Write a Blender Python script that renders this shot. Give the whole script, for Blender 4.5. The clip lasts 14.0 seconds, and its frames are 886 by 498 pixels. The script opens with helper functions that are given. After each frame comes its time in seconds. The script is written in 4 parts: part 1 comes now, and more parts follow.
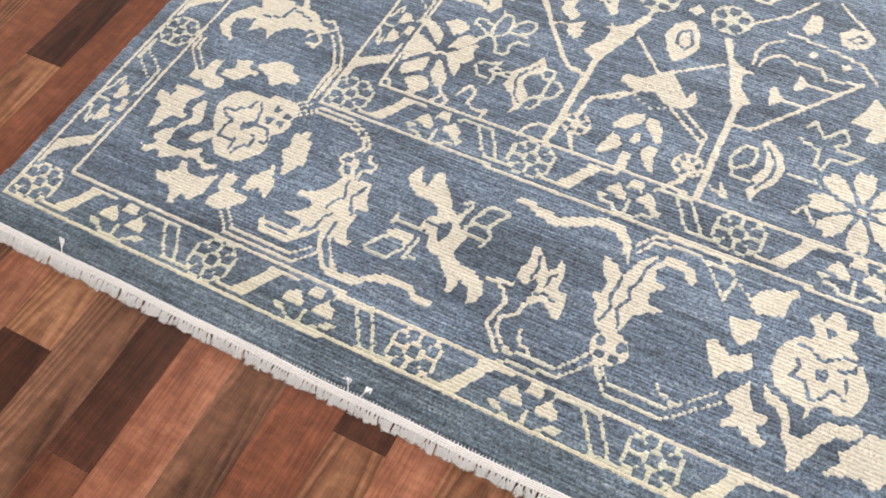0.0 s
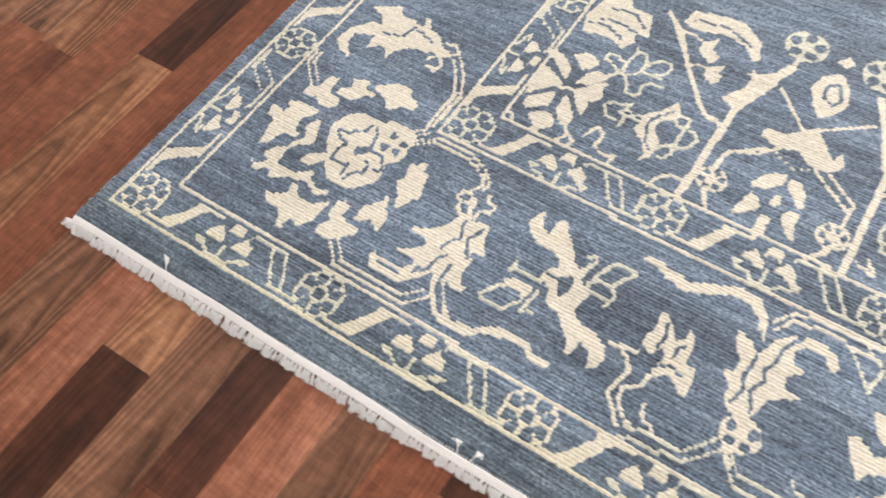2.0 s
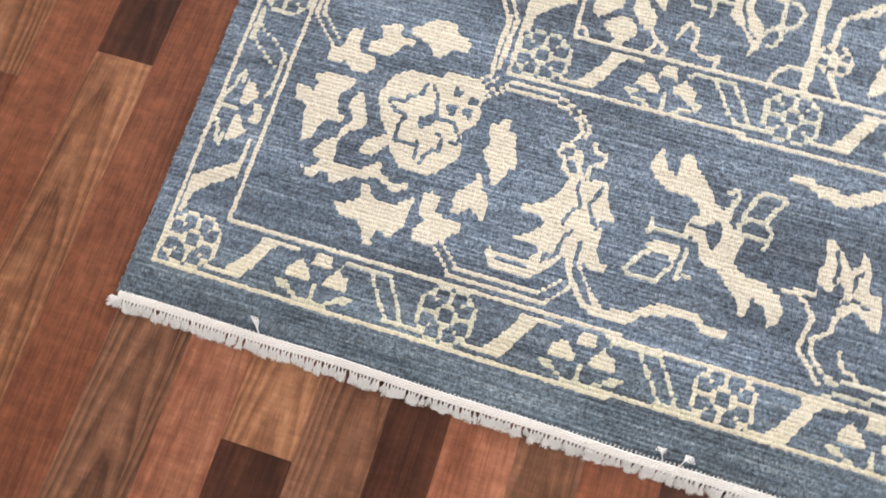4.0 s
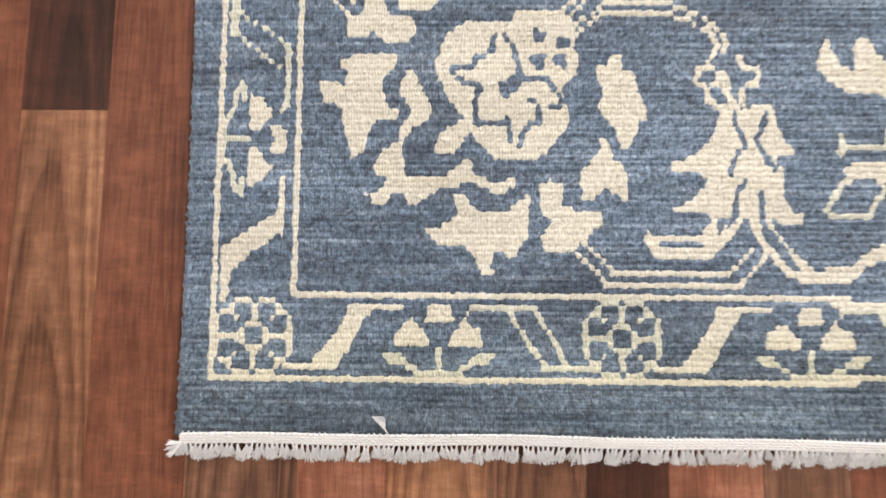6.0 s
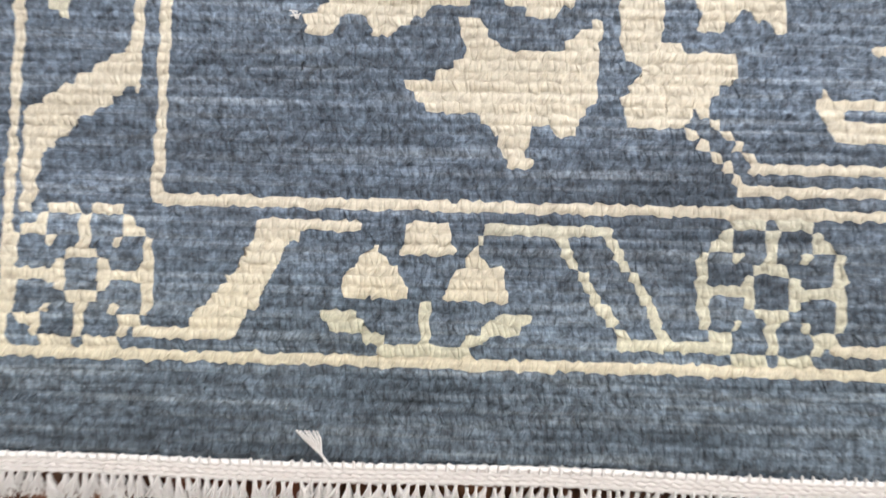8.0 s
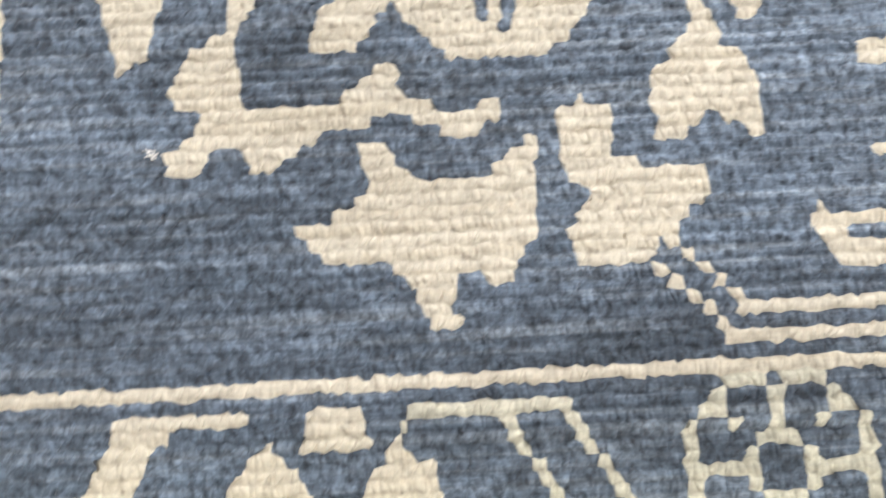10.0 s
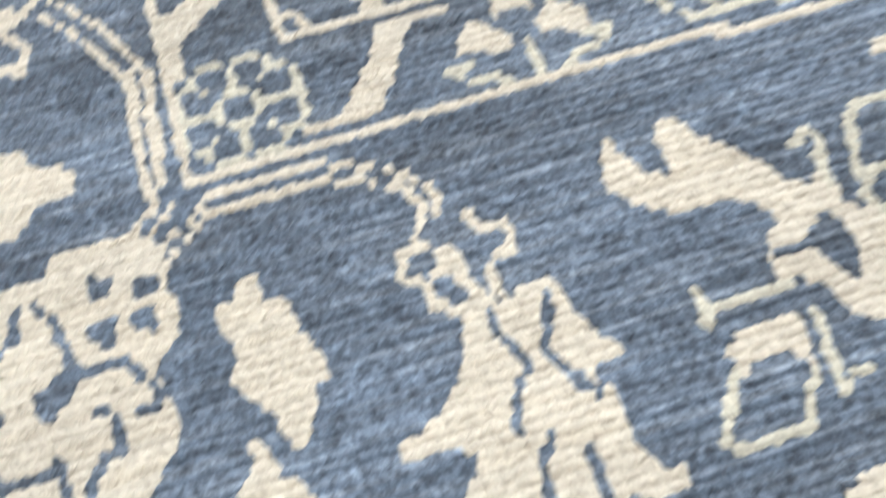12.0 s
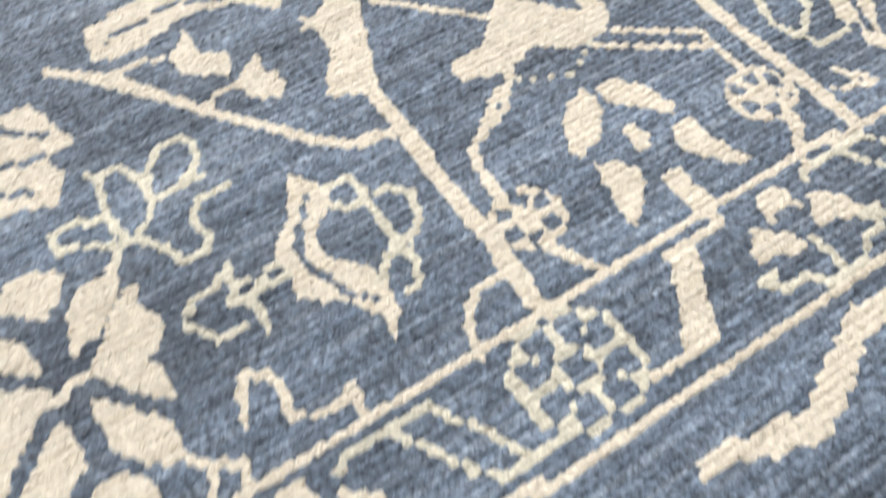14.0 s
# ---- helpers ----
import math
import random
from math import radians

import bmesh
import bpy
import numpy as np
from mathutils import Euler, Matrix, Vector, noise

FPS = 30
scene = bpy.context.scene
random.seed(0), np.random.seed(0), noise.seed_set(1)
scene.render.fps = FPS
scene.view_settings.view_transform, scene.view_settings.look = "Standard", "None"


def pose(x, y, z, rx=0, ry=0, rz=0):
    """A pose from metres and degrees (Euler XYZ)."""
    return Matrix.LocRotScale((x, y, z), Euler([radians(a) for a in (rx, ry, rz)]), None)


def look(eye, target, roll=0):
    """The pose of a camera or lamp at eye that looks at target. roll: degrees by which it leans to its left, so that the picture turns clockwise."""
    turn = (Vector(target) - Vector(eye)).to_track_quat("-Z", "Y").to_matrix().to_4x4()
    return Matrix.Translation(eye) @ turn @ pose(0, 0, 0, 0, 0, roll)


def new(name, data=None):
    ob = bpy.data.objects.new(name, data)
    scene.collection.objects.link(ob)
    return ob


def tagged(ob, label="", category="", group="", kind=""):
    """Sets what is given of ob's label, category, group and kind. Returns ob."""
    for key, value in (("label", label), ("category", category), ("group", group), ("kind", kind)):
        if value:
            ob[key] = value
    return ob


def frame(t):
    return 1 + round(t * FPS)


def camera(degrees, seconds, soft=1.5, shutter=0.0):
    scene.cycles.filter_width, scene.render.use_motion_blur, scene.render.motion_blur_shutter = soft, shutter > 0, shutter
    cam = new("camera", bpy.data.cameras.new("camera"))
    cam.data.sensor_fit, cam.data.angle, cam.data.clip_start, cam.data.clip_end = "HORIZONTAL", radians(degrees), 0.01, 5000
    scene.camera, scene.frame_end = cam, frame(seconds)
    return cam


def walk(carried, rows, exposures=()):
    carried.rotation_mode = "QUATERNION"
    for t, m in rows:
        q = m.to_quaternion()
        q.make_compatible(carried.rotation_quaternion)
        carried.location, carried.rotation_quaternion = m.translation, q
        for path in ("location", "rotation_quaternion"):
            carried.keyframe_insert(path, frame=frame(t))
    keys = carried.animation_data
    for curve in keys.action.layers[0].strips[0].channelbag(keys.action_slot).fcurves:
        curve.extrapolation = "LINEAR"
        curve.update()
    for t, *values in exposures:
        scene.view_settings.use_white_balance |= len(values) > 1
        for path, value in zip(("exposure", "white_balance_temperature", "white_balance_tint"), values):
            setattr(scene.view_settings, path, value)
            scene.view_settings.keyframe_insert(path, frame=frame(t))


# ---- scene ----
cam = camera(56.0, 14.0, soft=1.6, shutter=0.6)
PATH = [
    (0, (0.8045, -0.2363, 0.7898), (0.6620, -0.0045, 0.3703), -5.00),
    (0.5, (0.7912, -0.2323, 0.7890), (0.6424, -0.0063, 0.3685), -4.91),
    (1, (0.7714, -0.2256, 0.7857), (0.6202, -0.0010, 0.3654), -4.17),
    (1.5, (0.7436, -0.2199, 0.7873), (0.5862, 0.0032, 0.3683), -3.40),
    (2, (0.6934, -0.2046, 0.7848), (0.5301, 0.0085, 0.3630), -4.87),
    (2.5, (0.6082, -0.1646, 0.7794), (0.4696, 0.0338, 0.3419), -7.07),
    (2.7, (0.5745, -0.1575, 0.7784), (0.4340, 0.0306, 0.3369), -9.61),
    (4.8, (0.2869, -0.0174, 0.7450), (0.2579, 0.0899, 0.2575), -10.08),
    (5, (0.2586, -0.0089, 0.7260), (0.2285, 0.0991, 0.2387), -13.83),
    (5.5, (0.2149, 0.0320, 0.6705), (0.2042, 0.1142, 0.1774), -7.87),
    (6, (0.1963, 0.0492, 0.5960), (0.1868, 0.1190, 0.1010), -7.24),
    (6.5, (0.1927, 0.0520, 0.5259), (0.1856, 0.1120, 0.0296), -5.91),
    (7, (0.1917, 0.0530, 0.4558), (0.1827, 0.0930, -0.0426), -11.41),
    (7.2, (0.1931, 0.0523, 0.4239), (0.1830, 0.0913, -0.0745), -12.87),
    (9.3, (0.1998, 0.0764, 0.2551), (0.1863, 0.1531, -0.2388), -9.90),
    (9.5, (0.2068, 0.0804, 0.2553), (0.1936, 0.1738, -0.2357), -8.64),
    (10, (0.2174, 0.0958, 0.2557), (0.2162, 0.1794, -0.2373), -3.80),
    (10.5, (0.2441, 0.1072, 0.2614), (0.2567, 0.2035, -0.2291), -0.09),
    (11, (0.2773, 0.1200, 0.2689), (0.2999, 0.2297, -0.2184), -0.01),
    (11.5, (0.3261, 0.1215, 0.2832), (0.3314, 0.2840, -0.1897), -13.36),
    (12, (0.3606, 0.1314, 0.3043), (0.4003, 0.3348, -0.1507), -7.13),
    (12.5, (0.3977, 0.1436, 0.3222), (0.4684, 0.3772, -0.1142), -4.20),
    (13, (0.4167, 0.1716, 0.3299), (0.5029, 0.4230, -0.0936), -4.61),
    (13.5, (0.4384, 0.2118, 0.3262), (0.5417, 0.4501, -0.1010), -5.91),
    (14, (0.4607, 0.2548, 0.3283), (0.5925, 0.4929, -0.0912), -4.72),
]
walk(cam, [(t, look(eye, target, roll)) for t, eye, target, roll in PATH],
     exposures=[(0, -0.28, 6500, 10), (2.5, -0.24, 6500, 10), (5, -0.21, 6500, 10), (6.4, -0.3, 6500, 10), (7, -0.31, 6500, 10), (9.5, -0.33, 6550, 10), (11.0, -0.36, 6300, 9), (12.1, -0.28, 6150, 8), (13.0, -0.42, 6500, 10), (13.5, -0.38, 6450, 10), (14, -0.32, 6450, 10)])

# ---- light: a bright showroom, unseen ceiling panels added, and a tall window inferred beyond the rug ----
world = bpy.data.worlds.new("world")
scene.world = world
world.use_nodes = True
wn = world.node_tree.nodes
sky = wn.new("ShaderNodeTexSky")
sky.sky_type, sky.sun_disc = "NISHITA", False
sky.sun_elevation, sky.sun_rotation = radians(40), radians(30)
world.node_tree.links.new(sky.outputs[0], wn["Background"].inputs[0])
wn["Background"].inputs[1].default_value = 0.1


def area(name, x, y, z, target, sx, sy, watts, colour):
    lamp = bpy.data.lights.new(name, "AREA")
    lamp.shape, lamp.size, lamp.size_y, lamp.energy, lamp.color = "RECTANGLE", sx, sy, watts, colour
    ob = new(name, lamp)
    ob.matrix_world = look((x, y, z), target)
    return ob


# unseen panels; wattage grows towards +x and +y to brighten that side
WATTS = {(False, -1.4): 5, (False, 0.9): 5, (False, 3.2): 11, (True, -1.4): 8, (True, 0.9): 21, (True, 3.2): 48}
for px in (-1.0, 1.6):
    for py in (-1.4, 0.9, 3.2):
        area("added_panel_lamp", px, py, 2.66, (px, py + 0.001, 0), 0.58, 1.18, WATTS[(px > 0, py)], (1.0, 0.98, 0.975))
area("window_lamp", 1.2, 4.42, 1.5, (1.2, 0, 1.2), 2.3, 1.5, 165, (0.96, 0.98, 1.0))


# ---- materials ----
def nodes_of(name, rough=0.6, metal=0.0):
    m = bpy.data.materials.new(name)
    m.use_nodes = True
    nt = m.node_tree
    b = nt.nodes["Principled BSDF"]
    b.inputs["Roughness"].default_value = rough
    b.inputs["Metallic"].default_value = metal
    return m, nt, b


def add(nt, kind, **inputs):
    n = nt.nodes.new(kind)
    for k, v in inputs.items():
        n.inputs[k.replace("_", " ")].default_value = v
    return n


def stretched(nt, sx, sy, sz):
    tc = nt.nodes.new("ShaderNodeTexCoord")
    mp = nt.nodes.new("ShaderNodeMapping")
    mp.inputs["Scale"].default_value = (sx, sy, sz)
    nt.links.new(tc.outputs["Object"], mp.inputs["Vector"])
    return mp.outputs[0]


def noise_at(nt, vec, scale, detail=3.0, rough=0.6, distort=0.0):
    n = add(nt, "ShaderNodeTexNoise", Scale=scale, Detail=detail, Roughness=rough, Distortion=distort)
    nt.links.new(vec, n.inputs["Vector"])
    return n.outputs["Fac"]


def ramp(nt, fac, stops):
    r = nt.nodes.new("ShaderNodeValToRGB")
    e = r.color_ramp.elements
    e[0].position, e[0].color = stops[0][0], (*stops[0][1], 1)
    e[1].position, e[1].color = stops[-1][0], (*stops[-1][1], 1)
    for p, c in stops[1:-1]:
        k = e.new(p)
        k.color = (*c, 1)
    nt.links.new(fac, r.inputs[0])
    return r.outputs[0]


def mix(nt, fac, a, b, mode="MIX"):
    n = nt.nodes.new("ShaderNodeMix")
    n.data_type, n.blend_type = "RGBA", mode
    for value, slot in ((fac, 0), (a, 6), (b, 7)):
        if isinstance(value, (int, float)):
            n.inputs[slot].default_value = value
        elif isinstance(value, tuple):
            n.inputs[slot].default_value = (*value, 1)
        else:
            nt.links.new(value, n.inputs[slot])
    return n.outputs[2]


def bump(nt, b, height, strength, dist):
    n = add(nt, "ShaderNodeBump", Strength=strength, Distance=dist)
    nt.links.new(height, n.inputs["Height"])
    nt.links.new(n.outputs[0], b.inputs["Normal"])


def wool(name, dark, mid, light, streak, border=(1.0, 1.0, 1.0)):
    """Knotted wool: streaks of dye and painted sheen along the weft rows, single tufts lighter or darker, fine fibre;
    the first rows tinted for a second dye, with pile sheen painted into the tint.
    """
    m, nt, b = nodes_of(name, 0.55)
    b.inputs["Sheen Weight"].default_value = 0.28
    b.inputs["Sheen Roughness"].default_value = 0.4
    b.inputs["Specular IOR Level"].default_value = 0.3
    rows = noise_at(nt, stretched(nt, 9.0, 238.0, 1.0), 1.0, 3.0, 0.7)
    tuft = noise_at(nt, stretched(nt, 330.0, 238.0, 1.0), 1.0, 3.0, 0.8, 0.4)
    patch = noise_at(nt, stretched(nt, 4.0, 16.0, 1.0), 1.0, 5.0, 0.65)
    clump = noise_at(nt, stretched(nt, 95.0, 140.0, 1.0), 1.0, 3.0, 0.6)
    # row, tuft and patch tones also hold painted sheen streaks and fibre glints
    c = mix(nt, 0.46, mid, ramp(nt, rows, [(0.36, dark), (0.5, mid), (0.66, light)]))
    for fac, share in ((tuft, 1.4 * streak), (patch, streak), (clump, 0.6 * streak)):
        lo, hi = 1 - share, 1 + share
        c = mix(nt, 1.0, c, ramp(nt, fac, [(0.36, (lo, lo, lo)), (0.5, (1, 1, 1)), (0.64, (hi, hi, hi))]), "MULTIPLY")
    tc = nt.nodes.new("ShaderNodeTexCoord")
    axes = nt.nodes.new("ShaderNodeSeparateXYZ")
    nt.links.new(tc.outputs["Object"], axes.inputs[0])
    # tint of the first rows: second dye and pile sheen, both in the colour
    row_tint = add(nt, "ShaderNodeMath")
    row_tint.operation, row_tint.inputs[1].default_value = "MULTIPLY_ADD", 0.09
    nt.links.new(noise_at(nt, stretched(nt, 5.0, 60.0, 1.0), 1.0, 4.0, 0.6), row_tint.inputs[0])
    nt.links.new(axes.outputs["Y"], row_tint.inputs[2])
    c = mix(nt, 1.0, c, ramp(nt, row_tint.outputs[0], [(0.085, border), (0.145, (1, 1, 1))]), "MULTIPLY")
    nt.links.new(c, b.inputs["Base Color"])
    bump(nt, b, noise_at(nt, stretched(nt, 1100.0, 700.0, 900.0), 1.0, 3.0, 0.7, 0.6), 0.4, 0.0005)
    return m


M_BLUE = wool("wool_blue", (0.034, 0.054, 0.078), (0.13, 0.17, 0.227), (0.32, 0.368, 0.42), 0.4, (0.93, 0.93, 0.87))
M_CREAM = wool("wool_cream", (0.58, 0.517, 0.395), (0.7, 0.648, 0.537), (0.79, 0.748, 0.64), 0.085, (0.98, 0.975, 0.9))
M_PALE = wool("wool_pale", (0.46, 0.46, 0.38), (0.64, 0.62, 0.51), (0.78, 0.75, 0.63), 0.12, (0.95, 0.95, 0.88))


def wood(name, dark, mid, light, arches):
    """Printed walnut laminate: long wavering grain, darker cathedral figure, satin lacquer."""
    m, nt, b = nodes_of(name, 0.4)
    b.inputs["Specular IOR Level"].default_value = 0.22
    info = nt.nodes.new("ShaderNodeObjectInfo")
    tc = nt.nodes.new("ShaderNodeTexCoord")
    off = add(nt, "ShaderNodeVectorMath")
    off.operation = "ADD"
    scl = nt.nodes.new("ShaderNodeVectorMath")
    scl.operation = "SCALE"
    scl.inputs[0].default_value = (13.0, 7.0, 3.0)
    nt.links.new(info.outputs["Random"], scl.inputs["Scale"])
    nt.links.new(tc.outputs["Object"], off.inputs[0])
    nt.links.new(scl.outputs[0], off.inputs[1])

    def at(sx, sy):
        mp = nt.nodes.new("ShaderNodeMapping")
        mp.inputs["Scale"].default_value = (sx, sy, 1.0)
        nt.links.new(off.outputs[0], mp.inputs["Vector"])
        return mp.outputs[0]

    def sums(op, x, y, z=0.0):
        n = nt.nodes.new("ShaderNodeMath")
        n.operation = op
        for slot, value in enumerate((x, y, z)):
            if isinstance(value, (int, float)):
                n.inputs[slot].default_value = value
            else:
                nt.links.new(value, n.inputs[slot])
        return n.outputs[0]

    # nested arches of the flat-sawn figure, about a heart line that lies elsewhere in each strip
    axes = nt.nodes.new("ShaderNodeSeparateXYZ")
    nt.links.new(tc.outputs["Object"], axes.inputs[0])
    chance = sums("FRACT", sums("MULTIPLY", info.outputs["Random"], 7.31), 0.0)
    aside = sums("SUBTRACT", sums("FRACT", sums("DIVIDE", axes.outputs["X"], 0.0665), 0.0), sums("MULTIPLY_ADD", chance, 0.5, 0.25))
    figure = noise_at(nt, at(15.0, 5.0), 1.0, 3.0, 0.5, 0.4)
    arch = sums("MULTIPLY_ADD", sums("MULTIPLY", aside, aside), 9.0, sums("MULTIPLY", axes.outputs["Y"], 8.0))
    rings = sums("MULTIPLY_ADD", figure, 1.7, arch)
    saw = nt.nodes.new("ShaderNodeMath")
    saw.operation = "FRACT"
    nt.links.new(rings, saw.inputs[0])
    fine = noise_at(nt, at(420.0, 14.0), 1.0, 4.0, 0.7)
    pores = noise_at(nt, at(900.0, 40.0), 1.0, 2.0, 0.6)
    broad = noise_at(nt, at(14.0, 3.0), 1.0, 3.0, 0.6)
    c = ramp(nt, broad, [(0.36, dark), (0.5, mid), (0.66, light)])
    c = mix(nt, 0.27, c, ramp(nt, fine, [(0.4, dark), (0.5, mid), (0.61, light)]))
    c = mix(nt, sums("MULTIPLY_ADD", sums("FRACT", sums("MULTIPLY", info.outputs["Random"], 3.77), 0.0), 0.7 * arches, 0.5 * arches), c, ramp(nt, saw.outputs[0], [(0.0, dark), (0.06, mid), (0.3, light), (0.6, mid), (0.93, dark), (1.0, dark)]))
    c = mix(nt, 0.32, c, ramp(nt, pores, [(0.38, (0.3, 0.25, 0.22)), (0.5, (1, 1, 1))]), "MULTIPLY")
    fleck = noise_at(nt, at(34.0, 70.0), 1.0, 4.0, 0.65)
    c = mix(nt, 0.45, c, ramp(nt, fleck, [(0.36, (0.62, 0.58, 0.55)), (0.52, (1, 1, 1)), (0.66, (1.5, 1.5, 1.5))]), "MULTIPLY")
    curl = noise_at(nt, at(45.0, 330.0), 1.0, 3.0, 0.65, 0.8)
    c = mix(nt, 0.18, c, ramp(nt, curl, [(0.36, (0.6, 0.55, 0.5)), (0.5, (1, 1, 1)), (0.66, (1.45, 1.45, 1.42))]), "MULTIPLY")
    shade = ramp(nt, info.outputs["Random"], [(0.0, (0.8, 0.78, 0.76)), (1.0, (1.12, 1.1, 1.08))])
    c = mix(nt, 1.0, c, shade, "MULTIPLY")
    nt.links.new(c, b.inputs["Base Color"])
    bump(nt, b, fine, 0.16, 0.0004)
    return m


M_WOODS = {
    "d": wood("walnut_dark", (0.0224, 0.0073, 0.0039), (0.0650, 0.0213, 0.0112), (0.1232, 0.0437, 0.0235), 0.3),
    "m": wood("walnut_red", (0.0760, 0.0230, 0.0110), (0.1780, 0.0600, 0.0300), (0.2700, 0.1030, 0.0550), 0.2),
    "b": wood("walnut_brown", (0.0580, 0.0250, 0.0135), (0.1750, 0.0780, 0.0430), (0.3100, 0.1560, 0.0940), 0.5),
    "r": wood("walnut_rose", (0.1250, 0.0400, 0.0210), (0.2650, 0.1000, 0.0560), (0.3900, 0.1720, 0.1040), 0.25),
    "l": wood("walnut_light", (0.0854, 0.0329, 0.0159), (0.2562, 0.1098, 0.0549), (0.4087, 0.2013, 0.1098), 0.6),
}


def plain(name, colour, rough, grain, depth):
    m, nt, b = nodes_of(name, rough)
    v = stretched(nt, 1, 1, 1)
    lo = tuple(k * 0.92 for k in colour)
    nt.links.new(ramp(nt, noise_at(nt, v, 2.0), [(0.3, lo), (0.7, colour)]), b.inputs["Base Color"])
    bump(nt, b, noise_at(nt, v, grain), 0.2, depth)
    return m


M_PAINT = plain("wall_paint", (0.8, 0.79, 0.76), 0.8, 180.0, 0.001)
M_CEIL = plain("ceiling_paint", (0.82, 0.82, 0.8), 0.9, 90.0, 0.002)
M_TRIM = plain("trim_paint", (0.78, 0.78, 0.76), 0.45, 60.0, 0.0005)
M_COTTON = plain("cotton_warp", (0.96, 0.94, 0.925), 0.9, 900.0, 0.0006)
M_CORD = plain("cotton_cord", (0.95, 0.915, 0.89), 0.9, 900.0, 0.0006)
M_BACK = plain("rug_backing", (0.16, 0.22, 0.28), 0.95, 300.0, 0.001)
M_GROUT = plain("joint_filler", (0.03, 0.014, 0.009), 0.7, 200.0, 0.0005)

M_PANEL, nt_, b_ = nodes_of("light_diffuser", 0.5)
b_.inputs["Emission Color"].default_value = (1.0, 0.97, 0.93, 1)
b_.inputs["Emission Strength"].default_value = 4.0
M_GLASS, nt_, b_ = nodes_of("window_glass", 0.02)
b_.inputs["Transmission Weight"].default_value = 1.0
b_.inputs["IOR"].default_value = 1.45


# ---- mesh helpers ----
def part(name, bm, material, parent=None, label=""):
    me = bpy.data.meshes.new(name)
    bm.to_mesh(me)
    bm.free()
    me.materials.append(material)
    ob = new(name, me)
    if parent:
        ob.parent = parent
    return tagged(ob, label)


def box(bm, x0, y0, z0, x1, y1, z1):
    v = [bm.verts.new((x, y, z)) for z in (z0, z1) for y in (y0, y1) for x in (x0, x1)]
    for f in ((0, 2, 3, 1), (4, 5, 7, 6), (0, 1, 5, 4), (2, 6, 7, 3), (0, 4, 6, 2), (1, 3, 7, 5)):
        bm.faces.new([v[i] for i in f])


def boxed(name, material, parent, *dims):
    bm = bmesh.new()
    box(bm, *dims)
    return part(name, bm, material, parent)


def mesh_from(name, verts, faces, material, smooth=True):
    """A mesh from arrays of triangles or quads."""
    me = bpy.data.meshes.new(name)
    n = faces.shape[1]
    me.vertices.add(len(verts))
    me.vertices.foreach_set("co", np.ascontiguousarray(verts, np.float32).ravel())
    me.loops.add(faces.size)
    me.loops.foreach_set("vertex_index", np.ascontiguousarray(faces, np.int32).ravel())
    me.polygons.add(len(faces))
    me.polygons.foreach_set("loop_start", np.arange(0, faces.size, n, dtype=np.int32))
    me.polygons.foreach_set("use_smooth", np.full(len(faces), smooth))
    me.update(calc_edges=True)
    me.materials.append(material)
    return me


# ---- the room ----
X0, X1, Y0, Y1, HIGH = -2.6, 3.4, -2.9, 4.5, 2.7
floor = tagged(boxed("floor", M_GROUT, None, X0, Y0, -0.05, X1, Y1, -0.0035), "floor of walnut-look laminate strips in mixed brown tones", "floor", kind="structure")
for nm, dims in (("wall_west", (X0 - 0.15, Y0, -0.05, X0, Y1, HIGH)), ("wall_east", (X1, Y0, -0.05, X1 + 0.15, Y1, HIGH)),
                 ("wall_south", (X0 - 0.15, Y0 - 0.15, -0.05, X1 + 0.15, Y0, HIGH))):
    tagged(boxed(nm, M_PAINT, None, *dims), "plain white painted showroom wall", "wall", kind="structure")
wall = bmesh.new()
for dims in ((X0 - 0.15, Y1, -0.05, 0.0, Y1 + 0.15, HIGH), (2.4, Y1, -0.05, X1 + 0.15, Y1 + 0.15, HIGH), (0.0, Y1, -0.05, 2.4, Y1 + 0.15, 0.7), (0.0, Y1, 2.3, 2.4, Y1 + 0.15, HIGH)):
    box(wall, *dims)
tagged(part("wall_north", wall, M_PAINT), "white painted wall with a wide window opening", "wall", kind="structure")
tagged(boxed("ceiling", M_CEIL, None, X0 - 0.15, Y0 - 0.15, HIGH, X1 + 0.15, Y1 + 0.15, HIGH + 0.12), "plain white ceiling", "ceiling", kind="structure")
window = tagged(new("window_1"), "wide white window with two glass panes", "window", kind="structure")
for dims in ((0.0, Y1 + 0.05, 0.7, 0.06, Y1 + 0.11, 2.3), (2.34, Y1 + 0.05, 0.7, 2.4, Y1 + 0.11, 2.3), (0.06, Y1 + 0.05, 0.7, 2.34, Y1 + 0.11, 0.76),
             (0.06, Y1 + 0.05, 2.24, 2.34, Y1 + 0.11, 2.3), (1.17, Y1 + 0.05, 0.76, 1.23, Y1 + 0.11, 2.24)):
    boxed("window_frame", M_TRIM, window, *dims)
for wx in (0.06, 1.23):
    boxed("pane", M_GLASS, window, wx, Y1 + 0.075, 0.76, wx + 1.11, Y1 + 0.081, 2.24).visible_shadow = False
for px in (-1.0, 1.6):
    for py in (-1.4, 0.9, 3.2):
        # added light panel, none known on this ceiling
        lightbox = tagged(new("added_ceiling_light"), "flat white rectangular ceiling light panel, lit, added out of view", "ceiling light", "ceiling lights")
        lightbox.location = (px, py, HIGH)
        fr = bmesh.new()
        for dims in ((-0.31, -0.61, -0.025, -0.29, 0.61, 0), (0.29, -0.61, -0.025, 0.31, 0.61, 0), (-0.29, -0.61, -0.025, 0.29, -0.59, 0), (-0.29, 0.59, -0.025, 0.29, 0.61, 0)):
            box(fr, *dims)
        part("frame", fr, M_TRIM, lightbox)
        boxed("diffuser", M_PANEL, lightbox, -0.29, -0.59, -0.018, 0.29, 0.59, -0.01)

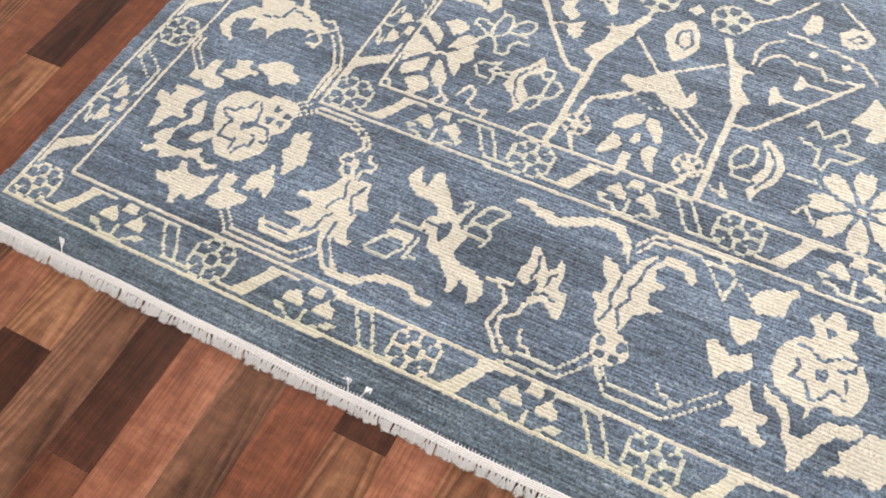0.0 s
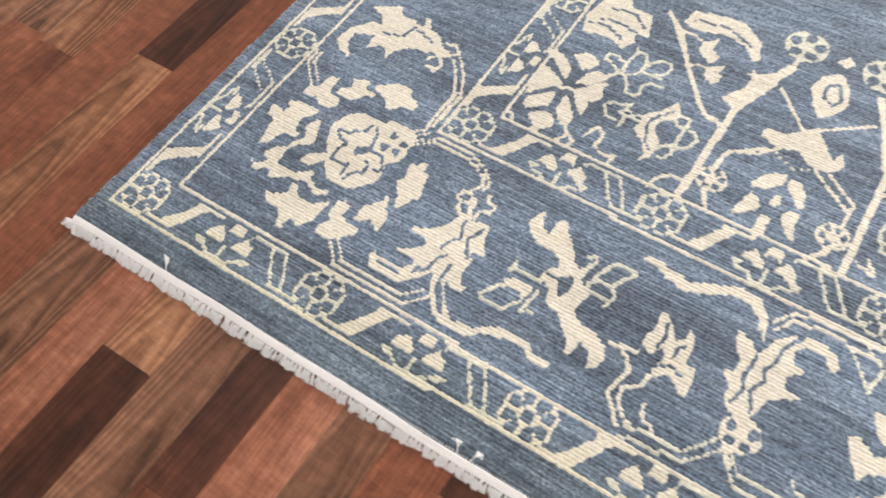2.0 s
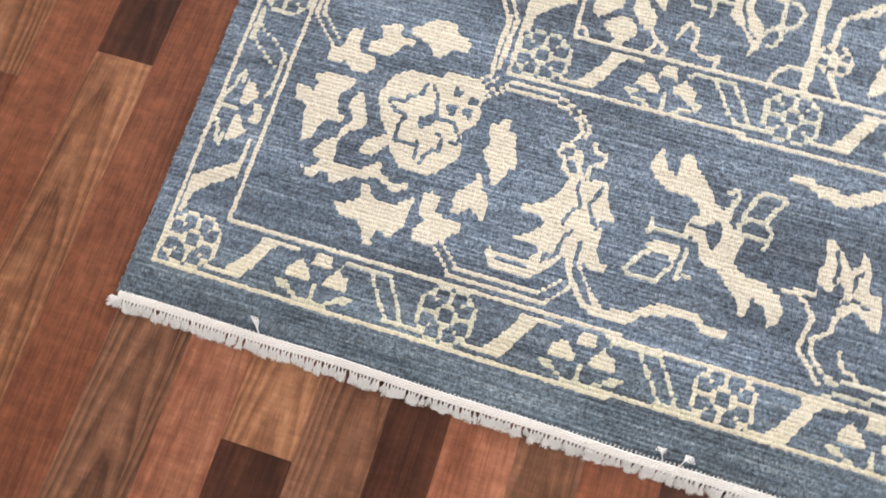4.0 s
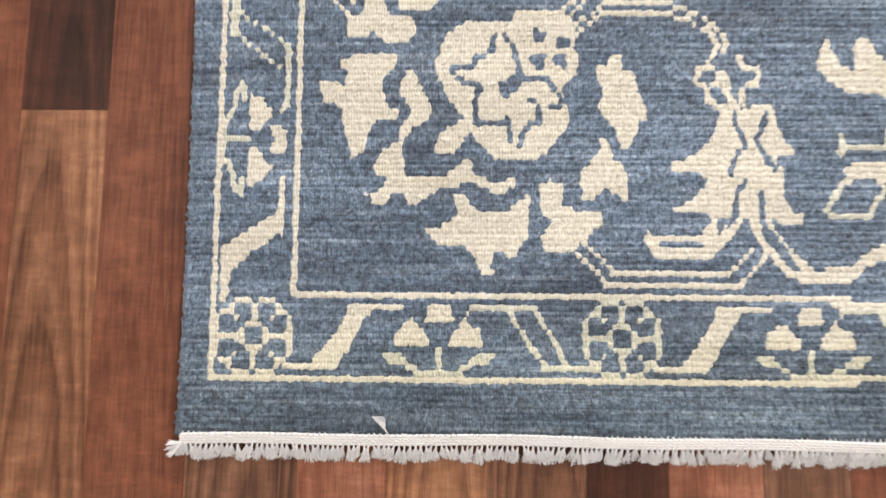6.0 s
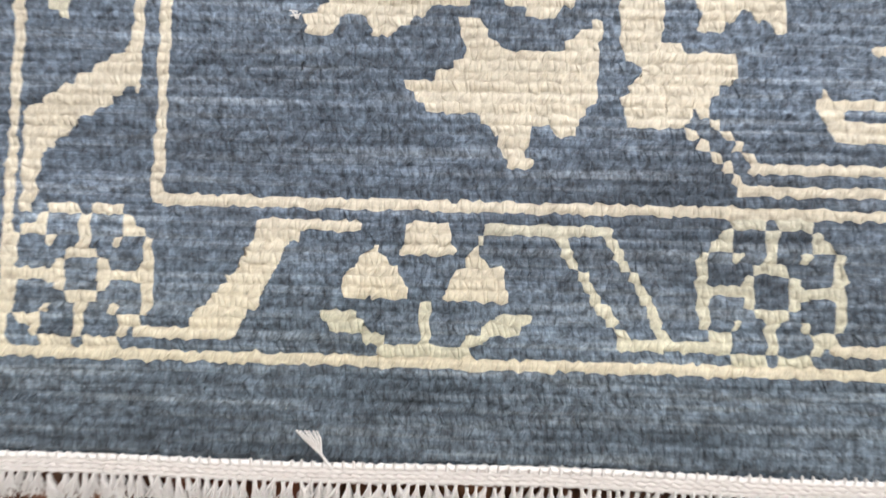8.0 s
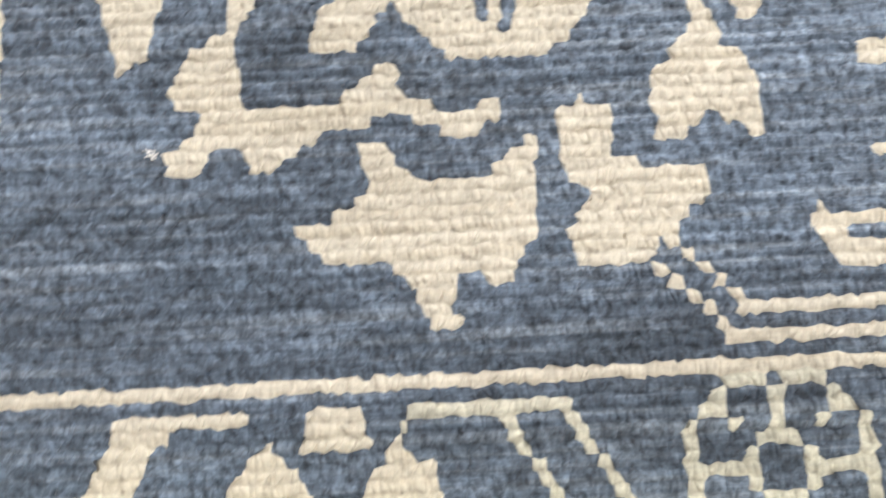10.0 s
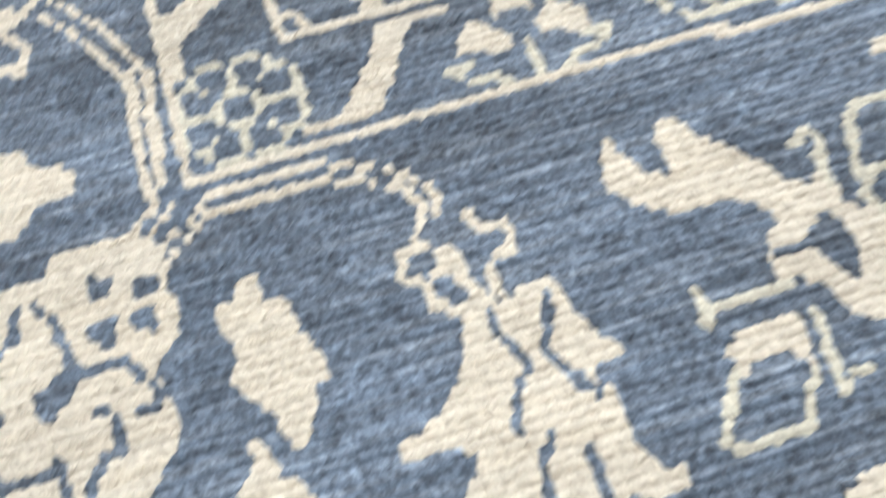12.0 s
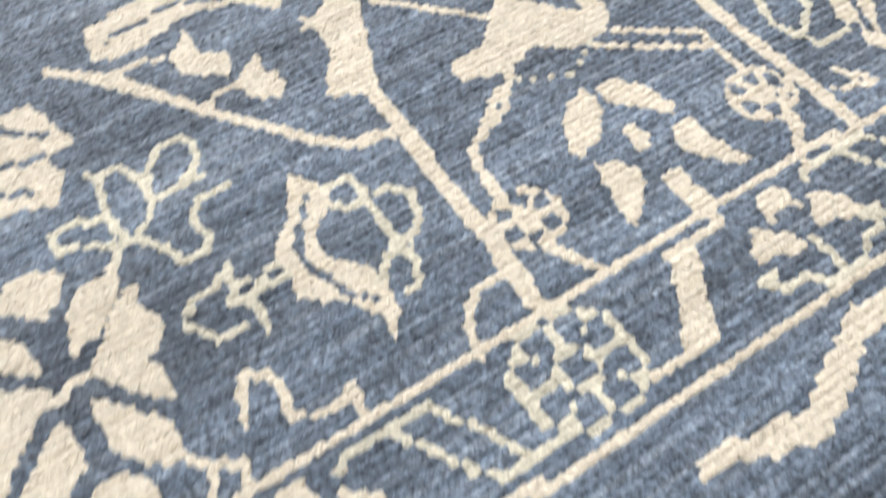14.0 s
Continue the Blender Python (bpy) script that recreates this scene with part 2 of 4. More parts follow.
# ---- the rug's pattern, drawn on a weaver's chart (millimetres from the pile's corner, one cell a tuft) ----
CW, RH = 2.1, 4.2
NEAR_W, NEAR_H = 1150, 950
NX, NY = int(NEAR_W / CW), int(NEAR_H / RH)
chart = np.zeros((NX, NY), np.int8)
owner = np.full((NX, NY), -1, np.int32)
KINDS = []
BLUE, CREAM, PALE = 0, 1, 2
CU = (np.arange(NX) + 0.5) * CW
CV = (np.arange(NY) + 0.5) * RH


def paint(name, colour, i0, j0, mask, loose=False):
    if not mask.any():
        return
    sub = (slice(i0, i0 + mask.shape[0]), slice(j0, j0 + mask.shape[1]))
    if colour == BLUE:
        chart[sub][mask], owner[sub][mask] = BLUE, -1
    else:
        if not (name == "rosette" and KINDS and KINDS[-1][0] == name):
            KINDS.append((name, colour, loose))
        chart[sub][mask], owner[sub][mask] = colour, len(KINDS) - 1


def window_of(us, vs, pad):
    i0, i1 = max(0, int((min(us) - pad) / CW)), min(NX, int((max(us) + pad) / CW) + 2)
    j0, j1 = max(0, int((min(vs) - pad) / RH)), min(NY, int((max(vs) + pad) / RH) + 2)
    return i0, max(i0, i1), j0, max(j0, j1)


def fill(name, colour, pts):
    us, vs = [p[0] for p in pts], [p[1] for p in pts]
    i0, i1, j0, j1 = window_of(us, vs, 2)
    U, V = np.meshgrid(CU[i0:i1], CV[j0:j1], indexing="ij")
    inside = np.zeros(U.shape, bool)
    for (ua, va), (ub, vb) in zip(pts, pts[1:] + pts[:1]):
        if va != vb:
            cross = ((va > V) != (vb > V)) & (U < (ub - ua) * (V - va) / (vb - va) + ua)
            inside ^= cross
    paint(name, colour, i0, j0, inside)


def grown(k, pts):
    """An outline enlarged k times about its middle."""
    mu, mv = sum(p[0] for p in pts) / len(pts), sum(p[1] for p in pts) / len(pts)
    return [(mu + k * (u - mu), mv + k * (v - mv)) for u, v in pts]


def reach(U, V, pts):
    d, s, run = np.full(U.shape, 1e9), np.zeros(U.shape), 0.0
    for (ua, va), (ub, vb) in zip(pts, pts[1:]):
        du, dv = ub - ua, vb - va
        n = math.hypot(du, dv) or 1e-6
        k = np.clip(((U - ua) * du + (V - va) * dv) / n**2, 0, 1)
        e = np.hypot(U - ua - k * du, V - va - k * dv)
        near = e < d
        d, s = np.where(near, e, d), np.where(near, run + k * n, s)
        run += n
    return d, s


def band(name, colour, width, pts):
    i0, i1, j0, j1 = window_of([p[0] for p in pts], [p[1] for p in pts], width)
    U, V = np.meshgrid(CU[i0:i1], CV[j0:j1], indexing="ij")
    d, _ = reach(U, V, pts)
    paint(name, colour, i0, j0, d < width / 2)


def dots(name, colour, pts):
    """A beaded line: one knot in each row that it climbs through, a plain line where it runs along a row."""
    mask = np.zeros((NX, NY), bool)
    for (ua, va), (ub, vb) in zip(pts, pts[1:]):
        if abs(vb - va) > 0.45 * abs(ub - ua):
            for j in range(max(0, int(min(va, vb) / RH)), min(NY, int(max(va, vb) / RH) + 1)):
                k = min(1.0, max(0.0, (CV[j] - va) / (vb - va)))
                i = round((ua + k * (ub - ua)) / CW)
                mask[max(0, i - 1):i + 1, j] = True
        else:
            run = 0.0
            while run < abs(ub - ua):
                k = run / abs(ub - ua)
                i, j = round((ua + k * (ub - ua)) / CW), int((va + k * (vb - va)) / RH)
                if 0 < i < NX and 0 <= j < NY:
                    mask[i - 1:i + 1, j] = True
                run += 4.0
    paint(name, colour, 0, 0, mask, True)


def disc(name, colour, u, v, ru, rv):
    fill(name, colour, [(u + ru * math.cos(a), v + rv * math.sin(a)) for a in np.arange(12) * math.pi / 6])


LACE = ("...XXX.XXX...", "..X...X...X..", ".XX...X...XX.", "X..X..X..X..X", "X....XXX....X", "X...X...X...X", "XXXXX...XXXXX",
        "X...X...X...X", "X....XXX....X", "X..X..X..X..X", ".XX...X...XX.", "..X...X...X..", "...XXX.XXX...")


def rosette(at, cream=CREAM):
    """A lace ring of eight open petals round a blue heart, knot by knot."""
    for row, line in enumerate(LACE):
        for col, knot in enumerate(line):
            if knot == "X":
                s0, w0 = 4.3 * (col - 6), 4.2 * (6 - row)
                fill("rosette", cream, [at(s0 - 2.15, w0 - 2.1), at(s0 + 2.15, w0 - 2.1), at(s0 + 2.15, w0 + 2.1), at(s0 - 2.15, w0 + 2.1)])


def guard_unit(at):
    """One repeat of the guard stripe after its rosette: slanted bar, three-petal spray, stepped lattice."""
    fill("slanted_bar", CREAM, [at(*p) for p in ((34, -24), (43, -17), (50, -8), (58, 2), (64, 12), (69, 20), (86, 20), (80, 12), (74, 2), (68, -8), (62, -19), (58, -24))])
    band("slanted_bar", CREAM, 4.3, [at(68, 20), at(104, 20)])
    band("slanted_bar", CREAM, 4.5, [at(24, -22), at(58, -22)])
    fill("petal", CREAM, [at(*p) for p in ((121, 8), (125, 22), (139, 22), (143, 8), (137, 10), (132, 12), (127, 10))])
    fill("petal", CREAM, [at(*p) for p in ((100, -7), (102, 3), (109, 9), (112, 13), (117, 7), (124, 1), (127, -8))])
    fill("petal", CREAM, [at(*p) for p in ((164, -8), (162, 3), (154, 8), (150, 13), (146, 7), (140, 1), (138, -7))])
    band("spray_stem", PALE, 4.2, [at(94, -12), at(100, -18), at(112, -20), at(120, -27), at(144, -27), at(152, -20), at(164, -18), at(171, -13)])
    band("spray_stem", PALE, 4.2, [at(94, -12), at(104, -12)])
    band("spray_stem", PALE, 4.2, [at(171, -13), at(160, -12)])
    band("spray_stem", PALE, 4.2, [at(132, -8), at(132, -26)])
    band("lattice", PALE, 4.5, [at(153, 18), at(158, 22), at(198, 21)])
    dots("lattice", PALE, [at(182, 16), at(192, 2), at(199, -10), at(208, -20)])
    dots("lattice", PALE, [at(199, 19), at(210, 3), at(221, -16)])
    band("lattice", PALE, 4.5, [at(206, -22), at(240, -22)])


def across(u0, v0, k=1.0):
    return lambda s, w: (u0 + s * k, v0 + w)


def upward(u0, v0, k=1.0):
    return lambda s, w: (u0 + w * 0.94, v0 + s * k)


for n in range(5):
    rosette(across(52 + 259 * n, 70), CREAM if n % 2 == 0 else PALE)
    guard_unit(across(52 + 259 * n, 70, 0.99))
for n in range(4):
    rosette(across(324 + 251 * n, 355), PALE)
    guard_unit(across(324 + 251 * n, 354, 0.96))
for n in range(4):
    if n:
        rosette(upward(51, 69 + 286 * n), PALE)
    guard_unit(upward(51, 69 + 286 * n, 1.08))
for n in range(3):
    if n:
        rosette(upward(322, 355 + 262 * n), PALE)
    guard_unit(upward(322, 355 + 262 * n, 1.0))
for name, pts in (("outer_line", [(23, 1000), (23, 39), (1200, 47)]), ("border_line", [(79, 1000), (79, 99), (1200, 92)]),
                  ("inner_line", [(297, 1000), (297, 326), (1200, 316)]), ("field_line", [(349, 1000), (349, 386), (1200, 378)])):
    band(name, CREAM, 4.3, pts)


def star(u0, v0, r):
    """Eight broad petals with notched ends."""
    for a in range(8):
        c, s = math.cos(a * math.pi / 4 + 0.12), math.sin(a * math.pi / 4 + 0.12)
        fill("petal", CREAM, [(u0 + r * (x * c - y * s), v0 + r * (x * s + y * c)) for x, y in ((0.16, 0), (0.42, 0.13), (0.62, 0.21), (0.88, 0.2), (1.02, 0.1), (0.9, 0), (1.02, -0.1), (0.88, -0.2), (0.62, -0.21), (0.42, -0.13))])
    disc("star_heart", CREAM, u0, v0, 6, 6)


star(939, 441, 58)
for u, v, r, n in ((603, 428, 19, 6), (745, 423, 19, 6), (620, 684, 28, 5), (719, 682, 28, 5)):
    disc("small_rosette", CREAM if n == 6 else PALE, u, v, r, r)
    for a in range(n):
        turn = 2 * math.pi * a / n + 0.3
        disc("small_rosette", BLUE, u + 0.6 * r * math.cos(turn), v + 0.6 * r * math.sin(turn), 1.45 * r / n, 1.45 * r / n)
fill("leaf", CREAM, [(185, 344), (194, 353), (210, 365), (228, 367), (237, 355), (253, 348), (250, 334), (235, 336), (227, 325), (217, 325), (208, 336)])
fill("leaf", CREAM, [(152, 346), (178, 347), (178, 337), (195, 335), (195, 326), (186, 326), (181, 317), (174, 311), (152, 312), (152, 322), (161, 329), (160, 337)])
fill("leaf", CREAM, [(114, 289), (113, 307), (125, 309), (126, 327), (131, 333), (140, 334), (140, 319), (143, 309), (162, 306), (164, 293), (159, 286), (141, 287), (133, 294), (126, 288)])
fill("leaf", CREAM, [(108, 274), (152, 279), (151, 269), (141, 259), (141, 250), (144, 237), (153, 233), (150, 225), (134, 226), (130, 214), (127, 200), (118, 199), (116, 209), (112, 223), (111, 235), (96, 242), (95, 255), (106, 255), (114, 253), (115, 265), (109, 267)])
fill("leaf", CREAM, [(153, 254), (157, 262), (159, 267), (164, 266), (166, 257), (171, 249), (176, 237), (176, 232), (169, 224), (162, 223), (160, 213), (153, 210), (153, 221), (162, 232), (157, 242), (153, 245)])
fill("leaf", CREAM, [(141, 204), (148, 209), (155, 208), (158, 187), (158, 184), (187, 185), (194, 192), (204, 198), (208, 187), (217, 182), (238, 183), (235, 175), (222, 172), (213, 177), (206, 182), (194, 177), (181, 175), (178, 171), (169, 168), (167, 162), (160, 162), (158, 171), (148, 171), (144, 162), (135, 163), (132, 171), (142, 176), (146, 184), (137, 185), (134, 190), (139, 198)])
fill("leaf", CREAM, [(171, 147), (190, 150), (191, 154), (197, 159), (193, 169), (198, 174), (203, 168), (208, 161), (233, 161), (240, 168), (247, 172), (246, 142), (239, 133), (238, 126), (230, 128), (225, 133), (220, 129), (219, 119), (223, 114), (213, 113), (210, 120), (205, 131), (199, 133), (183, 133), (178, 140)])
fill("leaf", CREAM, [(255, 179), (261, 183), (270, 181), (272, 172), (269, 165), (274, 163), (281, 159), (299, 159), (298, 149), (289, 142), (282, 137), (278, 130), (269, 128), (257, 131), (254, 140), (260, 147), (262, 153), (255, 158)])
fill("leaf", CREAM, [(282, 186), (293, 200), (298, 207), (296, 213), (301, 215), (306, 207), (307, 200), (316, 192), (317, 169), (311, 170), (306, 174), (299, 176), (292, 168), (282, 169), (286, 173), (283, 179)])
fill("leaf", CREAM, [(297, 268), (304, 269), (308, 278), (314, 277), (316, 265), (324, 262), (325, 250), (330, 242), (333, 230), (326, 225), (324, 216), (319, 207), (312, 208), (308, 221), (301, 228), (296, 236), (301, 248), (297, 257)])
fill("palmette", CREAM, [(178, 271), (183, 281), (185, 291), (195, 298), (209, 304), (230, 302), (236, 305), (237, 310), (254, 311), (273, 309), (275, 303), (280, 302), (282, 292), (279, 284), (284, 275), (281, 262), (274, 255), (271, 248), (276, 241), (275, 224), (266, 212), (259, 203), (250, 197), (233, 197), (222, 199), (215, 205), (208, 213), (205, 218), (197, 208), (190, 201), (178, 201), (178, 209), (185, 220), (197, 225), (201, 230), (195, 234), (188, 244), (183, 256), (178, 261)])
fill("lily", CREAM, [(348, 195), (364, 201), (374, 211), (381, 220), (384, 237), (391, 238), (398, 234), (409, 238), (421, 241), (424, 232), (425, 222), (431, 212), (437, 203), (426, 201), (421, 198), (427, 194), (429, 182), (428, 170), (434, 161), (443, 156), (441, 153), (425, 152), (417, 155), (411, 150), (405, 150), (400, 152), (395, 145), (388, 141), (379, 132), (372, 124), (338, 124), (332, 130), (328, 141), (330, 148), (334, 141), (361, 141), (371, 146), (376, 155), (371, 159), (349, 160), (347, 163), (358, 166), (370, 176), (375, 185), (368, 188), (348, 190)])
band("tendril", CREAM, 6, [(407, 150), (413, 136), (427, 118), (440, 112)])
band("tendril", CREAM, 6, [(415, 153), (422, 140), (434, 127), (443, 118)])
band("bud", CREAM, 4.3, [(369, 265), (376, 269), (383, 264), (385, 256), (376, 251), (368, 256), (369, 265)])
band("bud", CREAM, 4.3, [(400, 275), (403, 267), (413, 265), (412, 256), (401, 251)])
band("bud", CREAM, 6, [(389, 261), (389, 251), (396, 237)])
band("bud", CREAM, 4.3, [(376, 251), (376, 242), (384, 238)])
band("bud", CREAM, 4.3, [(401, 251), (402, 239)])
dots("stem", CREAM, [(350, 315), (369, 310), (382, 299), (391, 288), (388, 278)])
dots("stem", CREAM, [(350, 307), (364, 303), (378, 294), (384, 283), (379, 273)])
band("stem", CREAM, 4.3, [(304, 317), (350, 316)])
band("stem", CREAM, 4.3, [(301, 309), (350, 308)])
dots("stem", CREAM, [(268, 308), (280, 319), (283, 327)])
band("stem", CREAM, 4.3, [(279, 332), (281, 390)])
dots("stem", CREAM, [(275, 304), (289, 319)])
band("stem", CREAM, 4.3, [(286, 328), (289, 387)])
dots("stem", CREAM, [(277, 300), (287, 304), (303, 316)])
dots("stem", CREAM, [(282, 293), (296, 304), (301, 308)])
band("stem", CREAM, 4.3, [(306, 115.5), (385, 115.5)])
band("stem", CREAM, 4.3, [(303, 107), (393, 107)])
dots("stem", CREAM, [(284, 138), (304, 117)])
dots("stem", CREAM, [(278, 131), (301, 109)])
dots("stem", CREAM, [(387, 117), (404, 134)])
dots("stem", CREAM, [(395, 109), (411, 126)])
dots("stem", CREAM, [(92, 358), (94, 340), (118, 316)])
dots("stem", CREAM, [(85, 358), (86, 337), (114, 309)])
fill("snake", CREAM, [(437, 116), (444, 119), (470, 121), (485, 132), (500, 140), (530, 139), (537, 132), (563, 131), (555, 120), (537, 122), (528, 131), (494, 127), (480, 119), (470, 108), (439, 109)])
dots("stem", PALE, [(653, 113), (708, 115), (732, 146)])
dots("stem", PALE, [(654, 100), (714, 108), (741, 139)])
fill("snake", CREAM, [(583, 292), (594, 300), (606, 297), (622, 293), (640, 291), (670, 305), (690, 313), (711, 309), (724, 293), (732, 266), (726, 262), (716, 287), (702, 300), (680, 297), (654, 283), (637, 277), (617, 282), (600, 289)])
fill("lily", CREAM, [(707, 215), (718, 220), (718, 234), (707, 250), (704, 264), (719, 261), (730, 249), (735, 259), (741, 275), (754, 288), (776, 296), (797, 289), (804, 274), (799, 267), (788, 280), (770, 281), (761, 271), (764, 258), (776, 257), (776, 250), (764, 242), (766, 229), (783, 225), (766, 214), (757, 206), (753, 188), (743, 175), (731, 175), (720, 190), (719, 204)])
disc("bud", CREAM, 749, 161, 21, 20)
for du, dv in ((-11, 5), (11, 5), (-7, -10), (8, -10)):
    disc("bud", BLUE, 749 + du, 161 + dv, 5.5, 5.5)
band("bud", CREAM, 4.3, [(747, 142), (744, 134), (752, 128)])
dots("stem", PALE, [(750, 138), (763, 123), (820, 123), (863, 163)])
dots("stem", PALE, [(747, 130), (763, 110), (822, 112), (869, 154)])
dots("stem", PALE, [(806, 143), (815, 135), (833, 133)])
dots("stem", CREAM, [(735, 283), (748, 303), (777, 309)])
dots("stem", CREAM, [(731, 292), (745, 312), (774, 319)])
band("stem", CREAM, 4.3, [(777, 309), (834, 303)])
band("stem", CREAM, 4.3, [(774, 319), (835, 316)])
dots("stem", PALE, [(809, 301), (835, 267), (840, 292)])
dots("stem", PALE, [(822, 311), (862, 279)])
fill("leaf", CREAM, [(862, 279), (869, 295), (882, 303), (889, 300), (900, 313), (908, 306), (899, 294), (899, 275), (888, 270), (872, 266), (864, 269)])
fill("leaf", CREAM, [(846, 253), (863, 254), (881, 255), (880, 237), (867, 223), (857, 226), (853, 238)])
fill("leaf", CREAM, [(834, 211), (839, 220), (856, 211), (860, 206), (879, 219), (886, 205), (876, 193), (862, 189), (855, 176), (848, 186)])
fill("leaf", CREAM, [(868, 162), (876, 173), (884, 183), (888, 190), (890, 173), (896, 162), (913, 158), (913, 151), (904, 144), (912, 135), (921, 131), (912, 126), (900, 129), (889, 137), (873, 128), (873, 135), (883, 150)])
fill("leaf", CREAM, [(901, 192), (912, 184), (926, 181), (933, 165), (935, 150), (947, 153), (955, 166), (964, 180), (978, 181), (992, 188), (999, 181), (988, 170), (976, 167), (963, 152), (959, 137), (951, 130), (950, 121), (942, 111), (940, 119), (939, 133), (931, 142), (926, 161), (915, 172), (903, 176)])
fill("leaf", CREAM, [(970, 125), (986, 145), (981, 154), (992, 166), (1003, 184), (1021, 186), (1033, 162), (1026, 141), (1015, 129), (1006, 137), (994, 133)])
fill("palmette", CREAM, [(901, 212), (901, 233), (911, 252), (922, 261), (931, 262), (932, 269), (921, 284), (929, 293), (936, 286), (943, 304), (953, 301), (959, 286), (972, 292), (969, 277), (963, 270), (979, 257), (993, 230), (992, 210), (985, 194), (970, 190), (959, 194), (949, 189), (947, 175), (942, 173), (942, 185), (931, 186), (918, 190), (909, 195)])
fill("palmette", BLUE, [(939, 280), (948, 284), (951, 273), (943, 269)])
fill("leaf", CREAM, [(978, 314), (989, 326), (1004, 311), (995, 293), (985, 295)])
fill("tulip", CREAM, [(522, 515), (527, 511), (534, 499), (531, 487), (522, 482), (516, 475), (514, 464), (522, 455), (528, 449), (531, 437), (528, 420), (520, 408), (519, 411), (521, 421), (512, 435), (501, 444), (494, 451), (495, 463), (496, 478), (505, 488), (513, 498)])
band("tulip", BLUE, 3.6, [(523, 499), (513, 485), (506, 475), (505, 465), (509, 453), (514, 440), (524, 429)])
for pts in ([(534, 499), (543, 498), (547, 493)], [(546, 496), (547, 480), (546, 465), (545, 451)], [(530, 484), (539, 482), (547, 482)],
            [(548, 484), (559, 479), (566, 473), (561, 456), (551, 449), (545, 451)], [(545, 451), (538, 447), (530, 438)], [(545, 451), (548, 439), (542, 427), (534, 428)]):
    band("tulip", PALE, 4.3, pts)
for pts in ([(494, 471), (483, 470), (472, 472)], [(496, 464), (483, 466), (475, 465), (467, 466)], [(475, 465), (476, 457), (476, 445)],
            [(475, 487), (471, 479), (456, 478), (447, 470)], [(447, 466), (451, 460), (456, 453), (468, 452)], [(475, 487), (472, 472), (467, 466)]):
    band("stem", PALE, 4.3, pts)
band("stalk", CREAM, 9, [(580, 384), (584, 544)])
fill("stalk", CREAM, [(564, 558), (590, 587), (576, 614), (597, 604), (604, 611), (614, 603), (602, 578), (595, 557), (587, 537), (581, 539), (580, 552)])
band("tendril", CREAM, 6, [(446, 655), (476, 626), (503, 582), (540, 532), (557, 514), (577, 509)])
band("tendril", CREAM, 4.3, [(474, 633), (489, 633), (508, 624)])
fill("leaf", CREAM, [(505, 624), (521, 642), (520, 624), (524, 603)])
band("tendril", CREAM, 4.3, [(503, 582), (525, 586), (527, 585)])
fill("leaf", CREAM, [(525, 584), (547, 604), (543, 583), (551, 572), (545, 566)])
for pts in ([(438, 541), (440, 556), (443, 569), (438, 573)], [(443, 569), (454, 569), (459, 556), (459, 538)], [(459, 538), (464, 556), (473, 567), (487, 570), (491, 561), (489, 550), (477, 541)],
            [(459, 538), (469, 541), (487, 538)], [(495, 527), (481, 527), (474, 522), (472, 512), (475, 504), (467, 496), (458, 497), (456, 509), (445, 522)],
            [(411, 547), (415, 549), (427, 546), (438, 544)], [(411, 547), (411, 537), (421, 534), (436, 525), (445, 522)],
            [(440, 538), (440, 529), (445, 522), (456, 531), (459, 538)], [(436, 525), (433, 516)]):
    band("flower", PALE, 4.3, pts)
band("hook", CREAM, 4.3, [(544, 382), (548, 395), (556, 407), (573, 409)])
band("hook", CREAM, 4.3, [(448, 411), (456, 430), (466, 427), (468, 415), (466, 401), (484, 395), (494, 401), (491, 388)])
fill("flower", CREAM, [(677, 475), (690, 476), (701, 461), (706, 441), (700, 438), (687, 454), (679, 462)])
fill("flower", CREAM, [(658, 472), (674, 478), (676, 467), (663, 448), (647, 442), (642, 444), (650, 462)])
fill("flower", CREAM, [(696, 434), (706, 433), (705, 416), (712, 396), (706, 394), (696, 406), (687, 420)])
fill("flower", CREAM, [(647, 435), (656, 433), (665, 419), (654, 406), (642, 396), (638, 401), (644, 417)])
fill("flower", CREAM, [(668, 412), (681, 411), (679, 401), (681, 389), (676, 379), (670, 379), (667, 397)])
fill("flower", CREAM, [(673, 446), (680, 445), (682, 433), (675, 427), (669, 430)])
band("tendril", CREAM, 4.3, [(649, 508), (633, 490), (602, 476), (601, 451), (596, 438)])
band("tendril", CREAM, 4.3, [(600, 413), (605, 402), (616, 383)])
band("tendril", CREAM, 4.3, [(708, 507), (751, 474), (749, 442)])
band("tendril", CREAM, 4.3, [(749, 403), (731, 381)])
fill("animal", CREAM, [(625, 516), (628, 534), (650, 534), (665, 550), (678, 563), (698, 538), (710, 525), (716, 538), (724, 523), (716, 508), (700, 504), (686, 505), (671, 517), (649, 509), (640, 514)])
band("tendril", CREAM, 4.3, [(597, 444), (602, 474), (640, 504)])
band("tendril", CREAM, 4.3, [(680, 559), (736, 600)])
band("tendril", CREAM, 4.3, [(619, 601), (665, 550)])
dots("tendril", PALE, [(648, 503), (675, 489), (698, 501)])
fill("medallion", CREAM, [(648, 623), (655, 645), (674, 662), (691, 637), (697, 613), (686, 590), (673, 577), (659, 596)])
band("medallion", BLUE, 4.3, [(667, 612), (666, 634), (678, 641), (687, 618), (681, 603), (667, 612)])
band("stalk", CREAM, 9, [(769, 381), (768, 539)])
fill("stalk", CREAM, [(721, 644), (730, 649), (743, 613), (755, 604), (774, 599), (761, 592), (765, 568), (784, 548), (769, 535), (760, 539), (741, 600)])
band("stalk", CREAM, 9, [(579, 551), (600, 601), (615, 639)])
